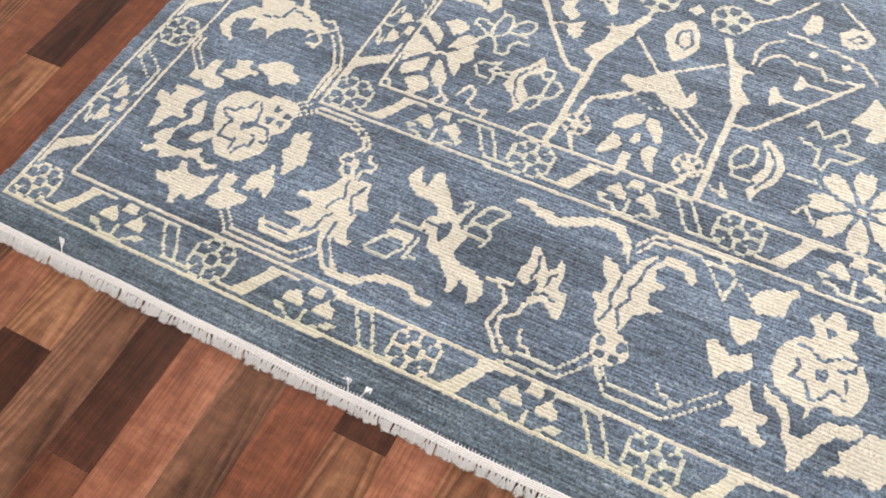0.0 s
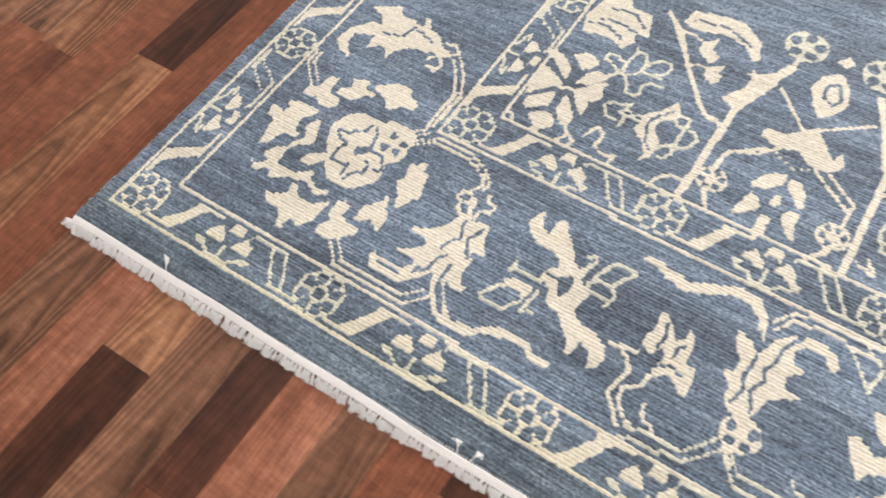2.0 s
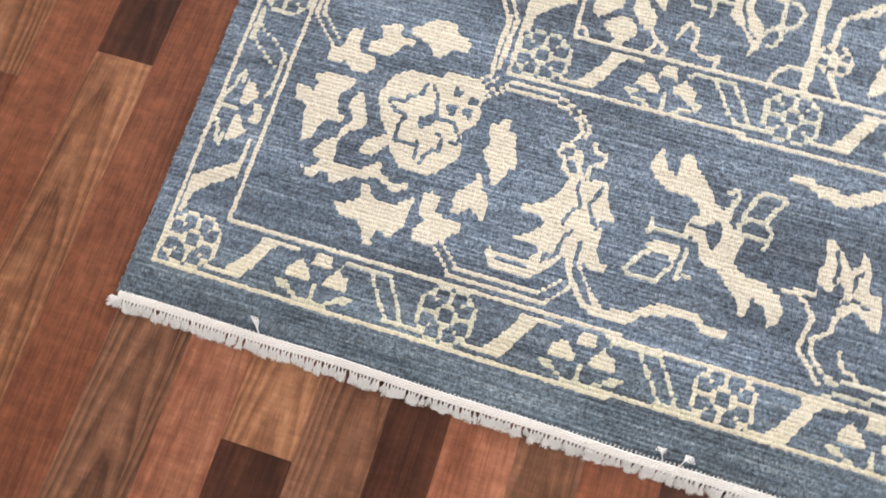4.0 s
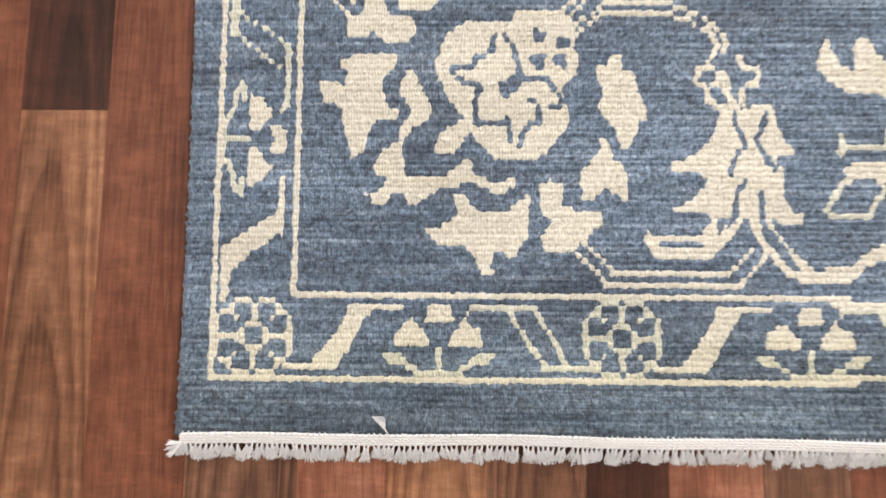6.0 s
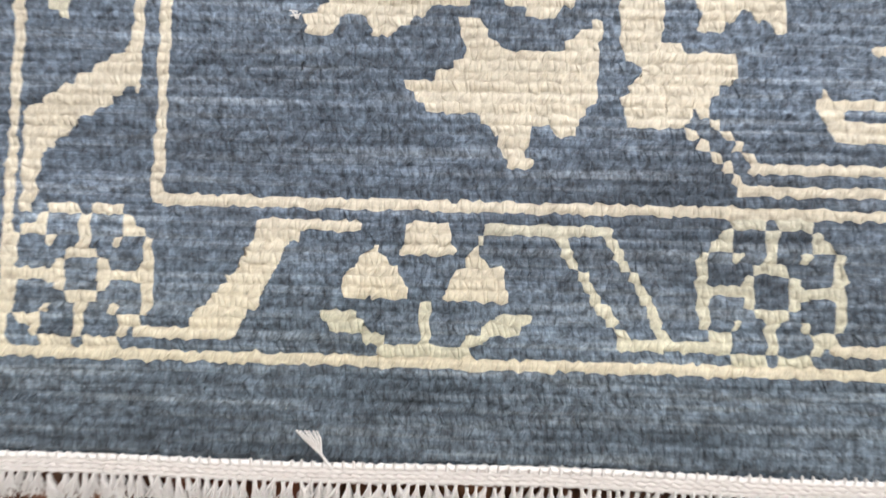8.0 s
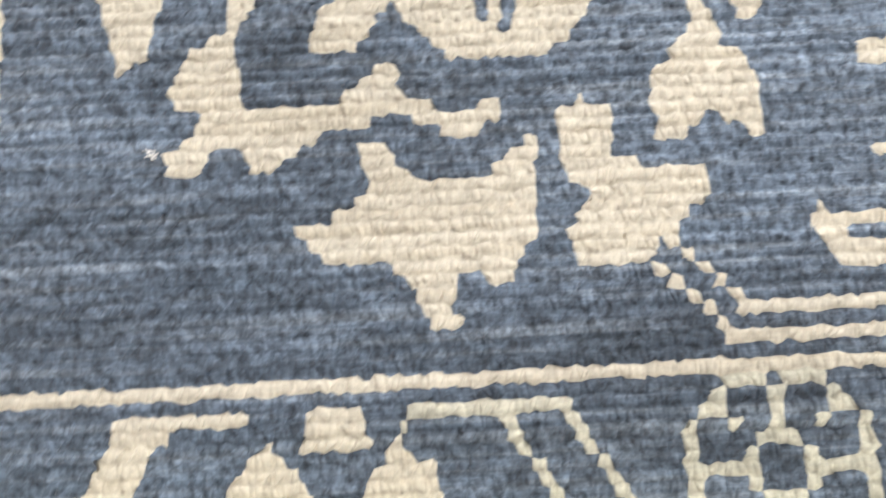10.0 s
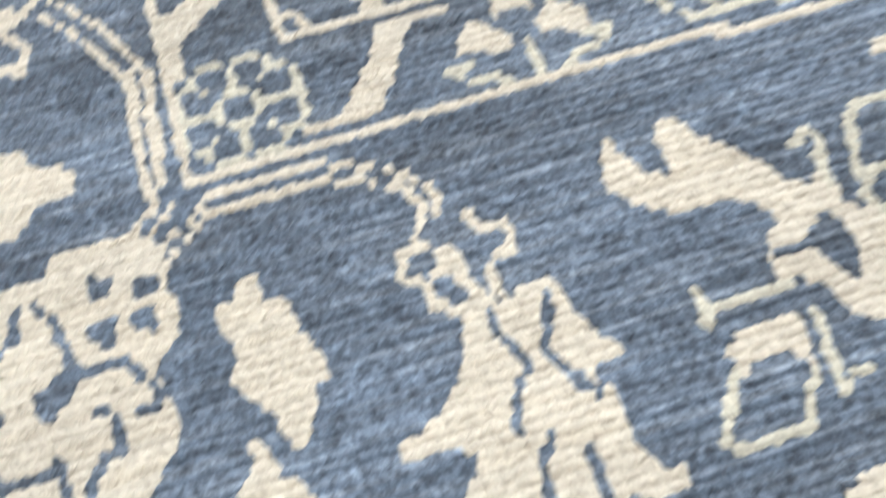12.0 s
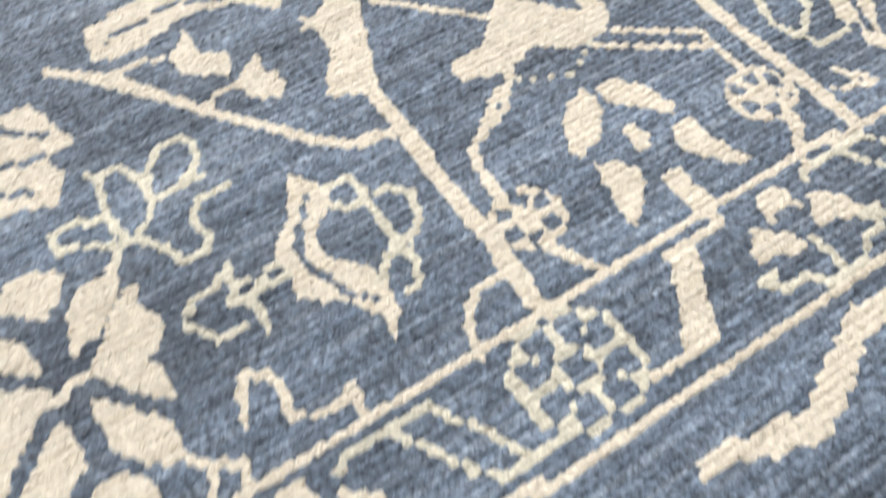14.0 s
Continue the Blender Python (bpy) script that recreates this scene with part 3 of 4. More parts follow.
fill("stalk", CREAM, [(560, 551), (576, 560), (581, 584), (583, 597), (572, 604), (595, 613), (611, 631), (620, 666), (623, 638), (608, 600), (589, 555), (581, 539)])
band("tendril", CREAM, 4.3, [(699, 498), (750, 461), (750, 439)])
band("tendril", CREAM, 4.3, [(753, 417), (728, 375)])
band("tendril", CREAM, 4.3, [(448, 654), (553, 517), (574, 512)])
fill("leaf", CREAM, [(506, 611), (507, 630), (534, 610), (526, 593)])
fill("leaf", CREAM, [(526, 575), (538, 584), (550, 583), (544, 562)])
fill("tulip", CREAM, [(810, 497), (822, 499), (839, 486), (848, 465), (844, 440), (830, 424), (824, 403), (814, 418), (827, 434), (814, 435), (826, 456), (823, 477)])
band("tulip", BLUE, 4, [(821, 489), (835, 471), (836, 449), (824, 424)])
band("tulip", PALE, 4.3, [(811, 483), (794, 478), (786, 455), (794, 432), (815, 432)])
band("tulip", PALE, 4.3, [(811, 483), (813, 457), (793, 441)])
fill("wreath", CREAM, [(469, 646), (472, 674), (510, 683), (542, 683), (569, 661), (579, 630), (571, 625), (554, 646), (523, 652), (495, 642)])
band("wreath", BLUE, 4, [(479, 659), (525, 666), (560, 649)])
fill("leaf", CREAM, [(661, 678), (671, 693), (683, 685), (675, 672)])
band("tendril", CREAM, 6, [(722, 738), (754, 732), (772, 761)])
band("tendril", CREAM, 4.3, [(744, 685), (787, 721), (814, 761)])
fill("leaf", CREAM, [(806, 704), (812, 736), (828, 732), (829, 705), (815, 694)])
fill("medallion", CREAM, [(851, 713), (865, 730), (885, 734), (897, 717), (889, 699), (870, 690), (858, 696)])
band("medallion", BLUE, 4, [(866, 708), (877, 720), (886, 713), (874, 702), (866, 708)])
band("tendril", CREAM, 4.3, [(840, 773), (860, 752), (878, 736)])
band("tulip", PALE, 4.3, [(855, 539), (862, 552), (877, 530), (895, 553), (906, 534), (889, 521), (925, 519), (909, 503), (890, 503), (885, 482), (875, 486), (875, 510), (850, 518)])
dots("stem", PALE, [(853, 458), (881, 462), (892, 454)])
band("hook", CREAM, 4.3, [(787, 413), (799, 396), (777, 404)])
band("hook", CREAM, 4.3, [(872, 409), (881, 422), (895, 403)])
fill("lily", CREAM, [(898, 569), (910, 589), (917, 618), (930, 609), (945, 576), (938, 549), (919, 545), (924, 567)])
fill("lily", CREAM, [(137, 395), (134, 419), (110, 411), (110, 392), (127, 371), (111, 373), (94, 389), (97, 416), (117, 441), (130, 442), (120, 456), (100, 464), (134, 484), (144, 470), (164, 469), (181, 465), (174, 481), (181, 482), (194, 466), (210, 463), (219, 450), (238, 442), (237, 432), (217, 432), (202, 427), (189, 426), (173, 410), (169, 392), (160, 406), (150, 409)])
band("lily", BLUE, 4, [(140, 429), (167, 438), (171, 459), (206, 448)])
band("bud", CREAM, 4.3, [(217, 420), (226, 432), (240, 419), (235, 406), (223, 411)])
band("bud", CREAM, 4.3, [(221, 454), (235, 459), (248, 448), (239, 440)])
dots("stem", CREAM, [(248, 448), (269, 424), (287, 388), (286, 331)])
dots("stem", CREAM, [(247, 435), (267, 411), (279, 383), (280, 327)])
fill("petal", CREAM, grown(1.03, [(403, 468), (408, 475), (426, 495), (433, 500), (437, 495), (432, 489), (440, 471), (427, 460), (431, 451), (431, 437), (423, 442), (412, 455)]))
fill("petal", CREAM, grown(1.03, [(400, 488), (405, 504), (415, 513), (426, 514), (434, 517), (426, 498), (414, 486), (400, 480)]))
fill("petal", CREAM, grown(1.03, [(374, 522), (385, 531), (398, 533), (410, 524), (404, 512), (395, 505), (386, 513)]))
fill("petal", CREAM, grown(1.03, [(347, 520), (367, 513), (383, 500), (386, 480), (380, 482), (363, 497), (345, 510)]))
fill("petal", CREAM, grown(1.03, [(347, 488), (360, 485), (385, 472), (387, 464), (376, 460), (365, 447), (354, 435), (351, 450), (347, 465)]))
fill("petal", CREAM, grown(1.03, [(385, 455), (388, 447), (388, 431), (377, 422), (367, 413), (359, 418), (359, 430), (368, 439), (378, 449)]))
fill("petal", CREAM, grown(1.03, [(400, 456), (409, 448), (422, 432), (425, 419), (420, 412), (411, 415), (400, 429), (398, 447)]))
fill("petal", CREAM, grown(1.03, [(390, 420), (399, 419), (410, 407), (406, 399), (398, 392), (394, 383), (386, 388), (388, 394), (374, 404), (379, 412)]))
band("hook", CREAM, 4.3, [(348, 397), (357, 396), (362, 388)])
band("hook", CREAM, 4.3, [(422, 412), (431, 402), (442, 395), (439, 388)])
band("hook", CREAM, 4.3, [(431, 402), (421, 384)])
band("star_heart", CREAM, 4.3, [(387, 465), (405, 470)])
fill("lily", CREAM, [(368, 666), (386, 660), (400, 640), (429, 638), (436, 617), (442, 596), (425, 594), (431, 581), (421, 562), (401, 572), (382, 571), (363, 565), (353, 597)])
band("lily", BLUE, 4, [(378, 624), (407, 630), (430, 611)])
band("lily", BLUE, 4, [(372, 600), (403, 603), (432, 595)])
band("lily", BLUE, 4, [(363, 587), (387, 590), (412, 579)])
band("palmette", BLUE, 4, [(222, 293), (220, 279), (208, 274), (206, 266), (191, 269), (192, 261), (202, 254), (212, 252), (208, 243), (207, 226), (227, 224), (231, 229), (232, 221), (234, 211)])
band("palmette", BLUE, 4, [(229, 291), (236, 282), (239, 272), (240, 261), (260, 257), (265, 249), (273, 242), (269, 239), (261, 239)])
fill("palmette", BLUE, [(226, 258), (243, 259), (240, 250), (230, 244), (224, 248)])
band("palmette", BLUE, 4, [(248, 243), (255, 237), (254, 226), (247, 223), (242, 218), (240, 207)])
fill("palmette", BLUE, [(250, 297), (260, 295), (259, 286), (249, 288)])
fill("palmette", BLUE, [(268, 291), (277, 289), (276, 279), (267, 281)])
fill("palmette", BLUE, [(249, 278), (260, 276), (258, 265), (247, 268)])
fill("palmette", BLUE, [(266, 278), (276, 276), (274, 266), (264, 268)])
band("lily", BLUE, 4, [(394, 235), (394, 224), (399, 217), (402, 209), (395, 202), (390, 186)])
band("lily", BLUE, 4, [(419, 235), (414, 223), (409, 212), (417, 199), (422, 190)])
band("lily", BLUE, 4, [(401, 183), (394, 172), (392, 157), (388, 151), (382, 152), (381, 143)])
band("lily", BLUE, 4, [(412, 176), (412, 162), (412, 152), (420, 141), (426, 132), (432, 122)])
band("lily", BLUE, 4, [(340, 136), (369, 135)])
fill("lily", BLUE, [(392, 142), (398, 156), (403, 155), (404, 145), (400, 138)])
fill("moth", CREAM, [(456, 266), (458, 281), (464, 292), (468, 279), (474, 269), (484, 264), (482, 279), (486, 288), (493, 292), (500, 279), (516, 262), (523, 250), (531, 245), (539, 247), (543, 239), (540, 232), (547, 227), (555, 227), (557, 216), (552, 204), (552, 196), (558, 188), (586, 183), (598, 175), (604, 164), (603, 152), (593, 143), (591, 153), (585, 163), (574, 167), (574, 156), (571, 148), (566, 146), (563, 158), (555, 167), (540, 183), (525, 187), (519, 192), (518, 203), (511, 208), (501, 213), (501, 221), (506, 230), (515, 234), (507, 243), (498, 249), (478, 248), (466, 255)])
fill("moth", BLUE, [(517, 221), (530, 232), (537, 223), (535, 213), (529, 201), (524, 212)])
band("moth", BLUE, 4, [(506, 219), (518, 219)])
for pts in ([(532, 264), (543, 265), (545, 259), (540, 254), (539, 241)], [(560, 266), (568, 271), (585, 272), (588, 268), (578, 255), (575, 246), (568, 241), (556, 240), (552, 243), (556, 254), (560, 266)], [(568, 241), (574, 240), (580, 233), (576, 217)], [(556, 240), (549, 234), (552, 226), (573, 226)]):
    band("wing", PALE, 4.3, pts)
fill("wing", CREAM, [(471, 192), (480, 198), (501, 199), (503, 192), (499, 178), (488, 186), (472, 181)])
for pts in ([(471, 183), (464, 172), (456, 160), (467, 157), (487, 158), (497, 174)],
            [(471, 216), (469, 201)],
            [(471, 208), (487, 208), (504, 208)],
            [(509, 197), (504, 167), (517, 170)]):
    band("wing", PALE, 4.3, pts)
fill("flower", CREAM, [(627, 200), (627, 212), (633, 221), (629, 238), (632, 245), (641, 240), (650, 228), (655, 219), (664, 228), (663, 239), (672, 232), (673, 221), (675, 210), (673, 201), (685, 203), (688, 193), (688, 182), (688, 167), (680, 170), (673, 178), (663, 180), (654, 177), (647, 179), (652, 189), (654, 199), (647, 207), (645, 197), (637, 193)])
band("flower", BLUE, 3.8, [(640, 233), (646, 214), (642, 204)])
band("flower", BLUE, 3.8, [(661, 201), (662, 212), (667, 220)])
band("flower", BLUE, 3.8, [(651, 183), (664, 192), (676, 186)])
band("stem", CREAM, 4.3, [(599, 181), (610, 185), (629, 189)])
band("stem", CREAM, 4.3, [(610, 185), (624, 175), (630, 164), (623, 133), (639, 115), (647, 105)])
band("stem", CREAM, 4.3, [(662, 181), (648, 169), (648, 157), (633, 145), (634, 133), (646, 119), (660, 112)])
band("stem", CREAM, 4.3, [(659, 140), (662, 127), (677, 121)])
band("lily", BLUE, 4, [(724, 276), (732, 240), (727, 222), (733, 208), (728, 188)])
band("lily", BLUE, 4, [(762, 289), (749, 265), (749, 249), (743, 234), (748, 226), (740, 208), (748, 188)])
band("palmette", BLUE, 4, [(918, 248), (931, 251), (942, 242), (950, 243), (961, 252), (978, 254), (977, 243), (960, 235)])
band("palmette", BLUE, 4, [(922, 233), (927, 225), (919, 210), (935, 212), (942, 196), (953, 198), (960, 214), (974, 208)])
band("palmette", BLUE, 4, [(970, 229), (974, 218)])
fill("palmette", BLUE, [(940, 231), (952, 234), (954, 221), (943, 217)])
band("tendril", CREAM, 5, [(773, 504), (798, 509), (899, 635)])
band("tendril", CREAM, 4.3, [(816, 570), (847, 569)])
band("tendril", CREAM, 4.3, [(837, 606), (871, 606)])
fill("leaf", CREAM, [(798, 582), (803, 590), (814, 574), (822, 572), (803, 553)])
fill("leaf", CREAM, [(823, 594), (826, 622), (840, 607), (827, 591)])
band("wreath", CREAM, 4.3, [(767, 616), (765, 637), (773, 658), (791, 672)])
band("wreath", CREAM, 4.3, [(774, 616), (780, 633), (798, 647), (815, 638), (846, 642), (856, 625), (899, 635)])
band("wreath", CREAM, 4.3, [(790, 689), (847, 680), (891, 668), (914, 642)])
fill("leaf", CREAM, [(824, 665), (836, 667), (836, 658), (828, 656)])
fill("leaf", CREAM, [(866, 657), (877, 664), (880, 655), (872, 648)])


# ---- the rug: every cell of the chart a tuft of wool ----
rng = np.random.default_rng(7)
TOP = 0.010
gu, gv = np.meshgrid(np.arange(NX + 1) * CW, np.arange(NY + 1) * RH, indexing="ij")
gu = gu + rng.normal(0, 0.42, gu.shape) + (0.32 * (-1.0) ** np.arange(NY + 1) + rng.uniform(-0.3, 0.3, NY + 1))[None, :]
gv = gv + rng.normal(0, 0.42, gv.shape)
# corners of the colour steps are rounded a little, as the tufts lean into each other
lit = (chart != BLUE).astype(int)
quad4 = {(-1, -1): lit[:-1, :-1], (1, -1): lit[1:, :-1], (1, 1): lit[1:, 1:], (-1, 1): lit[:-1, 1:]}
total = sum(quad4.values())
for (a, b), cell in quad4.items():
    lone = ((total == 1) & (cell == 1)) | ((total == 3) & (cell == 0))
    gu[1:-1, 1:-1] += lone * a * 0.4
    gv[1:-1, 1:-1] += lone * b * 0.6
drop = 1.0 * np.exp(-np.minimum(gu, gv).clip(0) / 3.0) * 4.0
gz = TOP * 1000 - 0.98 + rng.normal(0, 0.22, gu.shape) - drop
SHAPE = (NX, NY)
tip = TOP * 1000 + rng.normal(0, 0.24, SHAPE) + np.repeat(rng.normal(0, 0.05, (1, NY)), NX, 0) - 0.8 * drop[:-1, :-1]
lean_u, lean_v = rng.normal(0, 0.22, SHAPE), rng.normal(-0.1, 0.3, SHAPE)
corner = {}
for key, (a, b) in {"sw": (0, 0), "se": (1, 0), "ne": (1, 1), "nw": (0, 1)}.items():
    cu_, cv_ = gu[a:NX + a, b:NY + b], gv[a:NX + a, b:NY + b]
    side, end = (-1 if a else 1), (-1 if b else 1)
    corner[key] = np.stack([cu_ + side * (0.28 + rng.uniform(0, 0.15, SHAPE)) + lean_u + (0.3 if b else -0.3), cv_ + end * (0.62 + rng.uniform(0, 0.3, SHAPE)) + lean_v, tip - 0.25 + rng.normal(0, 0.08, SHAPE)], -1)
mid = sum(corner.values()) / 4 + np.array((0, 0, 0.45))
ALL = np.concatenate([np.stack([gu, gv, gz], -1).reshape(-1, 3)] + [c.reshape(-1, 3) for c in (*corner.values(), mid)]) / 1000


def skewed(u, v):
    """The side edge is drawn in, and strays outward by a few millimetres along its length."""
    return -0.008 * np.clip(v - 0.05, 0, 0.6) * np.clip(1 - u / 0.3, 0, 1) + 0.003 * np.clip(1 - u / 0.02, 0, 1)


ALL[:, 0] += skewed(ALL[:, 0], ALL[:, 1])
CORNERS, CELLS = (NX + 1) * (NY + 1), NX * NY


def cell_faces(i, j):
    a, b = i * (NY + 1) + j, (i + 1) * (NY + 1) + j
    sw = CORNERS + i * NY + j
    se, ne, nw, m = sw + CELLS, sw + 2 * CELLS, sw + 3 * CELLS, sw + 4 * CELLS
    low = [a, b, b + 1, a + 1]
    up = [sw, se, ne, nw]
    faces = []
    for k in range(4):
        p, q, r, s = low[k], low[(k + 1) % 4], up[(k + 1) % 4], up[k]
        faces += [(p, q, r), (p, r, s), (s, r, m)]
    return np.concatenate([np.stack(t, -1) for t in faces])


# one smooth set of normals for the whole pile, so that its patches join without a seam
every = cell_faces(*(g.ravel() for g in np.meshgrid(np.arange(NX), np.arange(NY), indexing="ij")))
flat = np.cross(ALL[every[:, 1]] - ALL[every[:, 0]], ALL[every[:, 2]] - ALL[every[:, 0]])
SMOOTH = np.stack([sum(np.bincount(every[:, c], flat[:, k], len(ALL)) for c in range(3)) for k in range(3)], -1)
SMOOTH /= np.linalg.norm(SMOOTH, axis=1, keepdims=True) + 1e-12


def tufts(name, mask, material, parent):
    used, back = np.unique(cell_faces(*np.nonzero(mask)), return_inverse=True)
    me = mesh_from(name, ALL[used], back.reshape(-1, 3), material)
    me.normals_split_custom_set_from_vertices(SMOOTH[used].tolist())
    ob = new(name, me)
    ob.parent = parent
    return ob


rug = tagged(new("rug"), "hand-knotted blue wool rug with cream floral pattern and white fringe", "rug")
field = tufts("ground_wool", chart == BLUE, M_BLUE, rug)
tagged(field, "slate-blue wool ground with streaked dye and painted-in sheen")
WOOL = {CREAM: M_CREAM, PALE: M_PALE}


def pieces(mask):
    """The connected patches of a mask of cells."""
    todo = set(zip(*(a.tolist() for a in np.nonzero(mask))))
    while todo:
        seeds = [todo.pop()]
        patch = np.zeros(mask.shape, bool)
        while seeds:
            i, j = seeds.pop()
            patch[i, j] = True
            for near in ((i + a, j + b) for a in (-2, -1, 0, 1, 2) for b in (-1, 0, 1)):
                if near in todo:
                    todo.remove(near)
                    seeds.append(near)
        yield patch


for k, (name, colour, loose) in enumerate(KINDS):
    mask = owner == k
    if mask.any():
        for patch in [mask] if loose or name == "rosette" else pieces(mask):
            ob = tufts(name, patch, WOOL[colour], rug)
            if loose:
                tagged(ob, kind="stuff")

# the rest of the rug, which repeats the chart mirrored about its middle
RUG_W, RUG_H = 1860, 2700
BW, BH = CW * 2, RH
FX, FY = int(RUG_W / BW), int(RUG_H / BH)
fi, fj = np.meshgrid(np.arange(FX), np.arange(FY), indexing="ij")
cu, cv = (fi + 0.5) * BW, (fj + 0.5) * BH
far = ~((cu < NX * CW) & (cv < NY * RH))
fu = np.where(cu > RUG_W / 2, RUG_W - cu, cu)
fv = np.where(cv > RUG_H / 2, RUG_H - cv, cv)
fv = np.where(fv > 900, 1800 - fv, fv)
tone = chart[(fu / CW).astype(int).clip(0, NX - 1), (fv / RH).astype(int).clip(0, NY - 1)]
fx, fy = np.meshgrid(np.arange(FX + 1) * BW, np.arange(FY + 1) * BH, indexing="ij")
grid = np.stack([fx, fy, TOP * 1000 - 0.8 + rng.normal(0, 0.15, fx.shape)], -1).reshape(-1, 3) / 1000
grid[:, 0] += skewed(grid[:, 0], grid[:, 1])
for colour, name, mat in ((BLUE, "ground_wool", M_BLUE), (CREAM, "cream_pattern", M_CREAM), (PALE, "pale_pattern", M_PALE)):
    i, j = np.nonzero(far & (tone == colour))
    a, b = i * (FY + 1) + j, (i + 1) * (FY + 1) + j
    quad = np.stack([a, b, b + 1, a + 1], -1)
    used, back = np.unique(quad, return_inverse=True)
    ob = new(name, mesh_from(name, grid[used], back.reshape(-1, 4), mat))
    ob.parent = rug
    tagged(ob, kind="stuff")
boxed("backing", M_BACK, rug, 0.003, 0.002, 0.0005, RUG_W / 1000 - 0.002, RUG_H / 1000 - 0.002, 0.0062)

# overcast selvedge along the sides
def selvedge(u, side):
    n, r = 900, 8
    t = np.linspace(0, RUG_H / 1000, n)
    ang = np.arange(r) * 2 * math.pi / r
    rad = 0.0042 + 0.0006 * np.sin(t * 2 * math.pi / 0.0062)[:, None] + rng.normal(0, 0.0006, (n, r))
    x = u + skewed(u, t)[:, None] * (side < 0) + side * 0.0005 + 0.0012 * np.sin(t * 9.0)[:, None] + rad * np.cos(ang)
    z = 0.0048 + rad * np.sin(ang)
    v = np.stack([x, np.repeat(t[:, None], r, 1), z], -1).reshape(-1, 3)
    i, j = np.meshgrid(np.arange(n - 1), np.arange(r), indexing="ij")
    a, b = i * r + j, i * r + (j + 1) % r
    ob = new("selvedge", mesh_from("selvedge", v, np.stack([a, b, b + r, a + r], -1).reshape(-1, 4), M_BLUE))
    ob.parent = rug
    tagged(ob, "blue wool overcast side cord")


selvedge(0.0008, -1)
selvedge(RUG_W / 1000 + 0.001, 1)


# ---- fringe: a flat-woven cotton header and knotted warp tassels ----
def ribbon(paths, radii, sides=5):
    """Tubes along several point paths, tapered, in one mesh."""
    vs, fs, base = [], [], 0
    for path, (r0, r1) in zip(paths, radii):
        n = len(path)
        for k, p in enumerate(path):
            d = (Vector(path[min(k + 1, n - 1)]) - Vector(path[max(k - 1, 0)])).normalized()
            s1 = d.cross(Vector((0, 0, 1)))
            s1 = s1.normalized() if s1.length > 1e-4 else Vector((1, 0, 0))
            s2 = d.cross(s1)
            r = r0 + (r1 - r0) * k / (n - 1)
            for q in range(sides):
                a = 2 * math.pi * q / sides
                vs.append(Vector(p) + r * (math.cos(a) * s1 + math.sin(a) * s2))
        for k in range(n - 1):
            for q in range(sides):
                a, b = base + k * sides + q, base + k * sides + (q + 1) % sides
                fs.append((a, b, b + sides, a + sides))
        base += n * sides
    return np.array([tuple(v) for v in vs]), np.array(fs)


fringe = tagged(new("fringe"), "off-white cotton warp fringe")
fringe.parent = rug
hn = 1600
for row, (v0, z0) in enumerate(((0.0006, 0.0078), (-0.0012, 0.0071), (-0.003, 0.0063), (-0.0048, 0.0055))):
    path = [(0.003 + (RUG_W / 1000 - 0.006) * k / hn, v0 + 0.0006 * math.sin(k * 0.04) + 0.0009 * math.sin(k * 0.01), z0) for k in range(hn + 1)]
    v, f = ribbon([path], [(0.00135, 0.00135)], 6)
    v[:, 2] += 0.00025 * np.sin((v[:, 0] + 0.5 * v[:, 1]) * 2 * math.pi / 0.0042 + row * 2.1)
    v[:, 1] += 0.0002 * np.sin(v[:, 0] * 2 * math.pi / 0.0042 + row * 2.1 + 1.3) + rng.normal(0, 0.00015, len(v))
    ob = new("header_cord", mesh_from("header_cord", v, f, M_CORD))
    ob.parent = fringe


# warp ends that show as small white stitches between header and pile
loops = [[(0.006 + 0.0038 * k, 0.0008, 0.0086), (0.006 + 0.0038 * k + 0.0003 * math.sin(k * 2.1), 0.0018, 0.0098), (0.006 + 0.0038 * k, 0.0028 + 0.0005 * math.sin(k * 1.3), 0.0102)] for k in range(485)]
v, f = ribbon(loops, [(0.0006, 0.00055)] * len(loops), 4)
ob = new("warp_stitching", mesh_from("warp_stitching", v, f, M_COTTON))
ob.parent = fringe
tagged(ob, kind="stuff")


def tassel_mesh(seed):
    """A warp bundle: a narrow neck at the header, fanning out into fluffy cut yarn."""
    r = random.Random(seed)
    paths, radii = [], []
    lean = r.uniform(-0.55, 0.2)
    length = r.uniform(0.0092, 0.0122)
    fan = r.uniform(0.0019, 0.0030)
    for k in range(30):
        side = r.uniform(-1, 1)
        L = length * r.uniform(0.74, 1.1) * (1 - 0.08 * abs(side))
        curl = r.uniform(-0.0022, 0.0022)
        lift = r.uniform(0.0, 0.0034)
        path = []
        for q in range(6):
            s = q / 5
            open_ = min(1.0, 0.12 + 1.5 * max(0.0, s - 0.22))
            path.append((side * fan * open_ + lean * L * s ** 1.4 + curl * s * s + r.uniform(-0.0002, 0.0002), -0.0048 - L * s, 0.0009 + 0.0042 * (1 - s) ** 1.5 + lift * math.sin(math.pi * min(1.0, 0.25 + 0.75 * s)) + r.uniform(0, 0.0003)))
        paths.append(path)
        radii.append((0.00036, 0.00024))
    v, f = ribbon(paths, radii, 4)
    return mesh_from("tassel", v, f, M_COTTON)


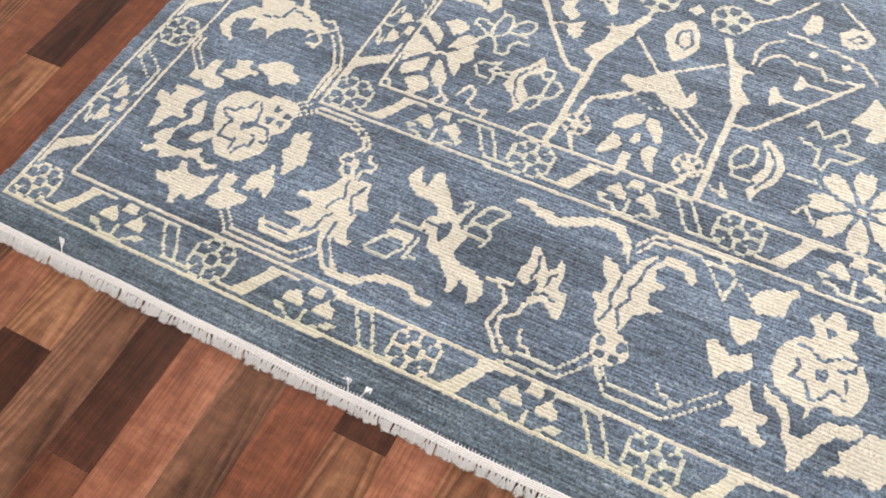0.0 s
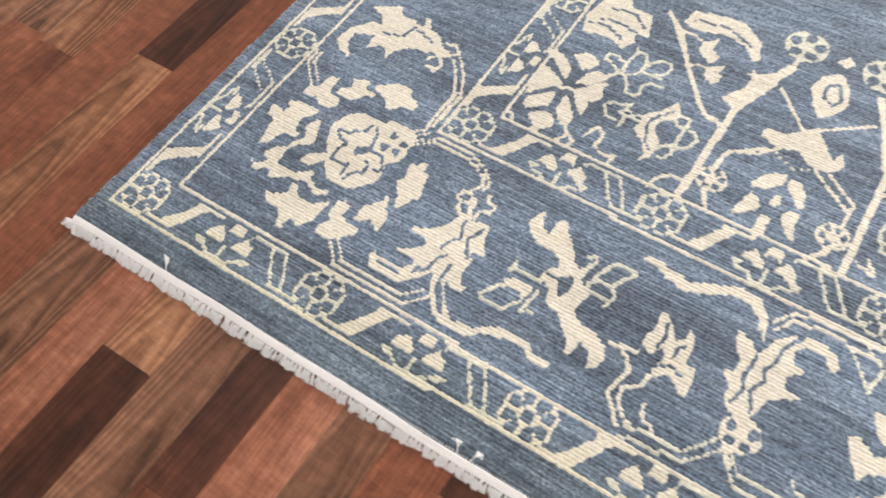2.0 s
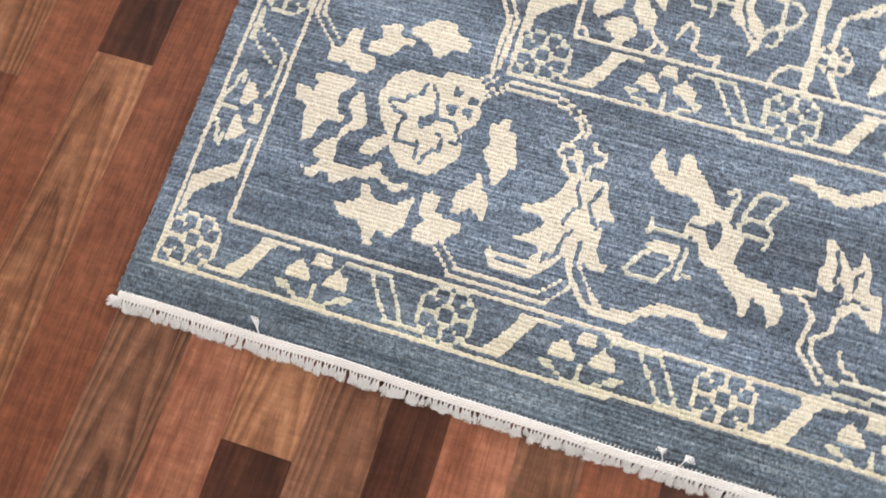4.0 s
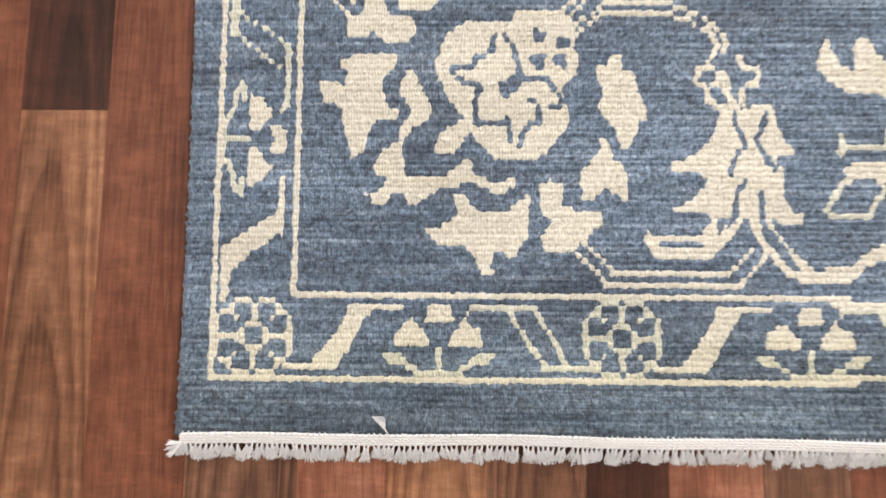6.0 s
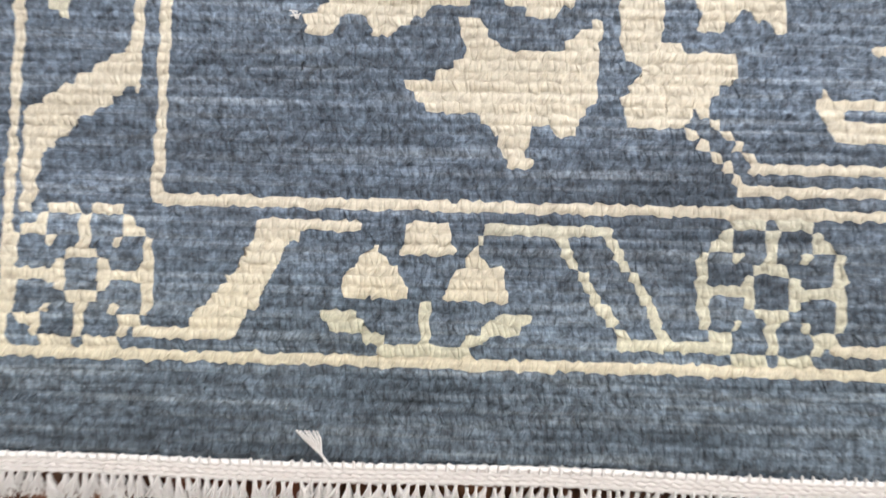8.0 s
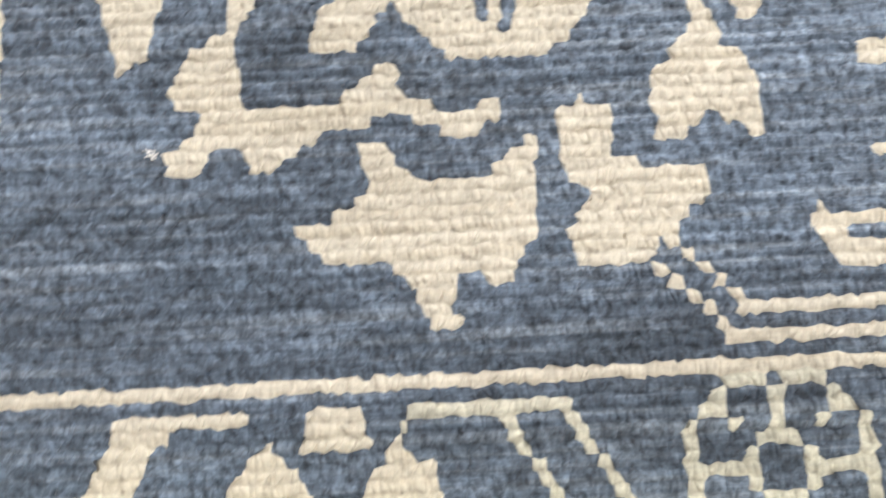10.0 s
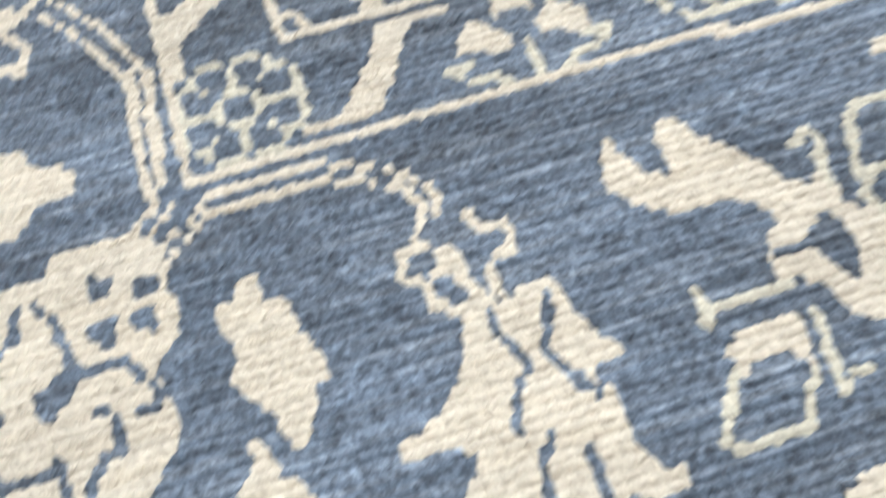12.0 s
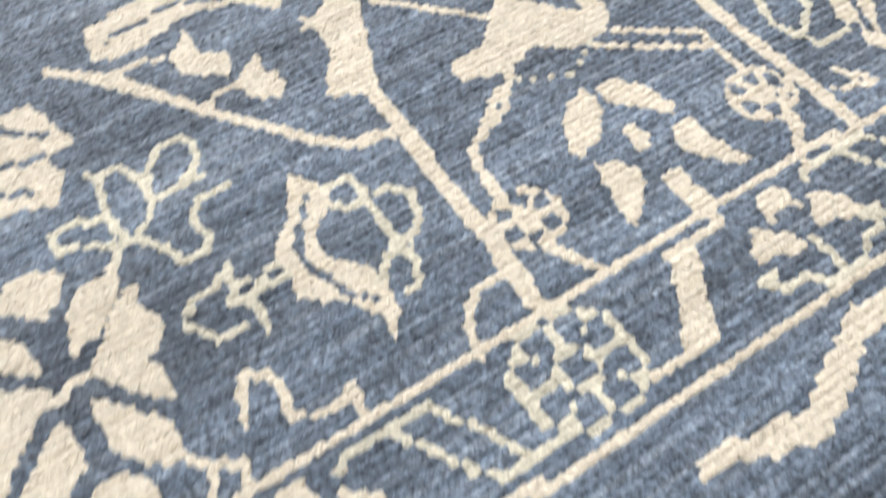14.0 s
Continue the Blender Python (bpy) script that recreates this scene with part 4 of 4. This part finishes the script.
TASSELS = [tassel_mesh(s) for s in range(14)]
pick = random.Random(4)
u = 0.004
while u < RUG_W / 1000 - 0.004 and u < 1.1:
    ob = new("tassel", TASSELS[pick.randrange(14)])
    ob.parent = fringe
    ob.location = (u, pick.uniform(-0.0006, 0.0006), pick.uniform(0, 0.0004))
    ob.scale = (pick.choice((-0.9, 1, 1, 1.1)), pick.uniform(0.88, 1.1), 1)
    u += pick.uniform(0.0031, 0.0040) + (0.0025 if pick.random() < 0.03 else 0)
rest_v, rest_f, base = [], [], 0
while u < RUG_W / 1000 - 0.004:
    me = TASSELS[pick.randrange(14)]
    co = np.empty(len(me.vertices) * 3, np.float32)
    me.vertices.foreach_get("co", co)
    ids = np.empty(len(me.loops), np.int32)
    me.loops.foreach_get("vertex_index", ids)
    rest_v.append(co.reshape(-1, 3) + (u, 0, 0))
    rest_f.append(ids.reshape(-1, 4) + base)
    base += len(me.vertices)
    u += 0.004
ob = new("tassels", mesh_from("tassels", np.concatenate(rest_v), np.concatenate(rest_f), M_COTTON))
ob.parent = fringe
tagged(ob, kind="stuff")

# corner tassel, lying out to the side, and three loose warp ends standing up from the pile
twist = random.Random(21)
ends = []
for k in range(46):
    a, out = twist.uniform(-0.75, 0.75), twist.uniform(0.0085, 0.0125)
    ends.append([(0.009, -0.003, 0.006), (0.005, -0.0052 + 0.001 * a, 0.006), (0.004 - 0.35 * out, -0.0075 + 0.005 * a, 0.0052 + 0.003 * twist.random()), (0.004 - out * (1 - 0.3 * abs(a)), -0.0092 + 0.0085 * a, 0.001 + 0.006 * twist.random())])
v, f = ribbon(ends, [(0.0005, 0.00033)] * len(ends), 4)
ob = new("corner_tassel", mesh_from("corner_tassel", v, f, M_COTTON))
ob.parent = fringe
for u0, dx, h, n in ((0.150, -0.009, 0.015, 6), (0.532, -0.007, 0.008, 7), (0.546, 0.006, 0.006, 6)):
    v, f = ribbon([[(u0, 0.0, 0.009), (u0 + dx * 0.4, 0.006, 0.013), (u0 + dx * 0.8 + 0.0012 * (k - 2), 0.012, 0.016), (u0 + dx + 0.0015 * (k - 2), h, 0.018 + 0.001 * (k % 2))] for k in range(n)], [(0.0006, 0.0004)] * n, 5)
    ob = new("loose_thread", mesh_from("loose_thread", v, f, M_COTTON))
    ob.parent = fringe

# a wisp of pale lint caught in the pile
v, f = ribbon([[(0.0, 0.0, 0.0), (0.0015 * math.cos(k * 2.4), 0.0015 * math.sin(k * 2.4), 0.0012), (0.0024 * math.cos(k * k * 1.7 + 0.4), 0.0016 * math.sin(k * 2.4 + 0.4), 0.0014)] for k in range(6)], [(0.0004, 0.0002)] * 6, 4)
lint = tagged(new("lint", mesh_from("lint", v, f, M_COTTON)), "small wisp of white lint on the blue pile", "lint")
lint.location = (0.1295, 0.171, 0.0098)

# ---- floor strips ----
def strip_mesh(w, length):
    c, h = 0.00025, 0.008
    rings = [(0, 0, -h), (0, 0, -c), (c, c, 0)]
    v = []
    for ix, iy, z in rings:
        v += [(ix, iy, z), (w - ix, iy, z), (w - ix, length - iy, z), (ix, length - iy, z)]
    f = [(8, 9, 10, 11)]
    for k in (0, 4):
        for q in range(4):
            f.append((k + q, k + (q + 1) % 4, k + 4 + (q + 1) % 4, k + 4 + q))
    return np.array(v), np.array(f)


# the strips beside the rug: west edge, cross joints, tones from south to north
LAID = [(-0.2, (-0.35, 0.62), "mmb"), (-0.131, (-0.3, 0.236), "bld"), (-0.066, (-0.28, 0.46), "bmb"), (0.005, (-0.27, 0.2), "mbm"), (0.0845, (-0.33, 0.15), "brb"),
        (0.147, (-0.45, -0.098), "bdl"), (0.217, (-0.38, 0.1), "lbm"), (0.2865, (-0.184, 0.25), "mdb"), (0.343, (-0.42, 0.05), "drm"), (0.408, (-0.28, 0.16), "mbd"),
        (0.468, (-0.3, 0.12), "bmb"), (0.537, (-0.4, -0.039), "bld"), (0.597, (-0.35, 0.1), "brm"), (0.655, (-0.3, 0.14), "blb")]
edges = [-0.2 - 0.0668 * k for k in range(36, 0, -1)] + [row[0] for row in LAID] + [0.72 + 0.0665 * k for k in range(42)]
edges = [X0] + [e for e in edges if X0 + 0.02 < e < X1 - 0.02] + [X1]
JOINTS = {row[0]: list(row[1]) for row in LAID}
TONES = {row[0]: row[2] for row in LAID}
lay = random.Random(11)
rest_v, rest_f, base, made = [], [], 0, 0
for x0, x1 in zip(edges, edges[1:]):
    known = [k for k in JOINTS if abs(k - x0) < 0.004]
    cuts = sorted(JOINTS[known[0]]) if known else []
    tones = TONES[known[0]] if known else ""
    lo, hi = (min(cuts), max(cuts)) if cuts else (lay.uniform(-0.4, 0.1),) * 2
    cuts = cuts or [lo]
    first = len(cuts)
    front = 0
    while lo > Y0 + 0.15:
        lo -= lay.uniform(0.28, 0.55)
        cuts.insert(0, max(lo, Y0))
        front += 1
    while hi < Y1 - 0.15:
        hi += lay.uniform(0.28, 0.55)
        cuts.append(min(hi, Y1))
    cuts[0], cuts[-1] = Y0, Y1
    for n, (y0, y1) in enumerate(zip(cuts, cuts[1:])):
        q = n - front + 1
        tone = tones[q] if tones and 0 <= q < len(tones) else lay.choice("dmbbmlr")
        v, f = strip_mesh(x1 - x0 - 0.0001, y1 - y0 - 0.0001)
        close = -0.75 < x0 < 1.15 and y1 > -1.1 and y0 < 0.95 and not (x0 > 0.1 and y0 > 0.1)
        if close and made < 290:
            ob = new("strip", mesh_from("strip", v, f, M_WOODS[tone], False))
            ob.parent = floor
            ob.location = (x0, y0, 0)
            made += 1
        else:
            rest_v.append((v + (x0, y0, 0), tone))
            rest_f.append(f)
for tone in "dmbrl":
    vs, fs, base = [], [], 0
    for (v, t), f in zip(rest_v, rest_f):
        if t == tone:
            vs.append(v), fs.append(f + base)
            base += len(v)
    ob = new("strips", mesh_from("strips", np.concatenate(vs), np.concatenate(fs), M_WOODS[tone], False))
    ob.parent = floor
    tagged(ob, kind="stuff")
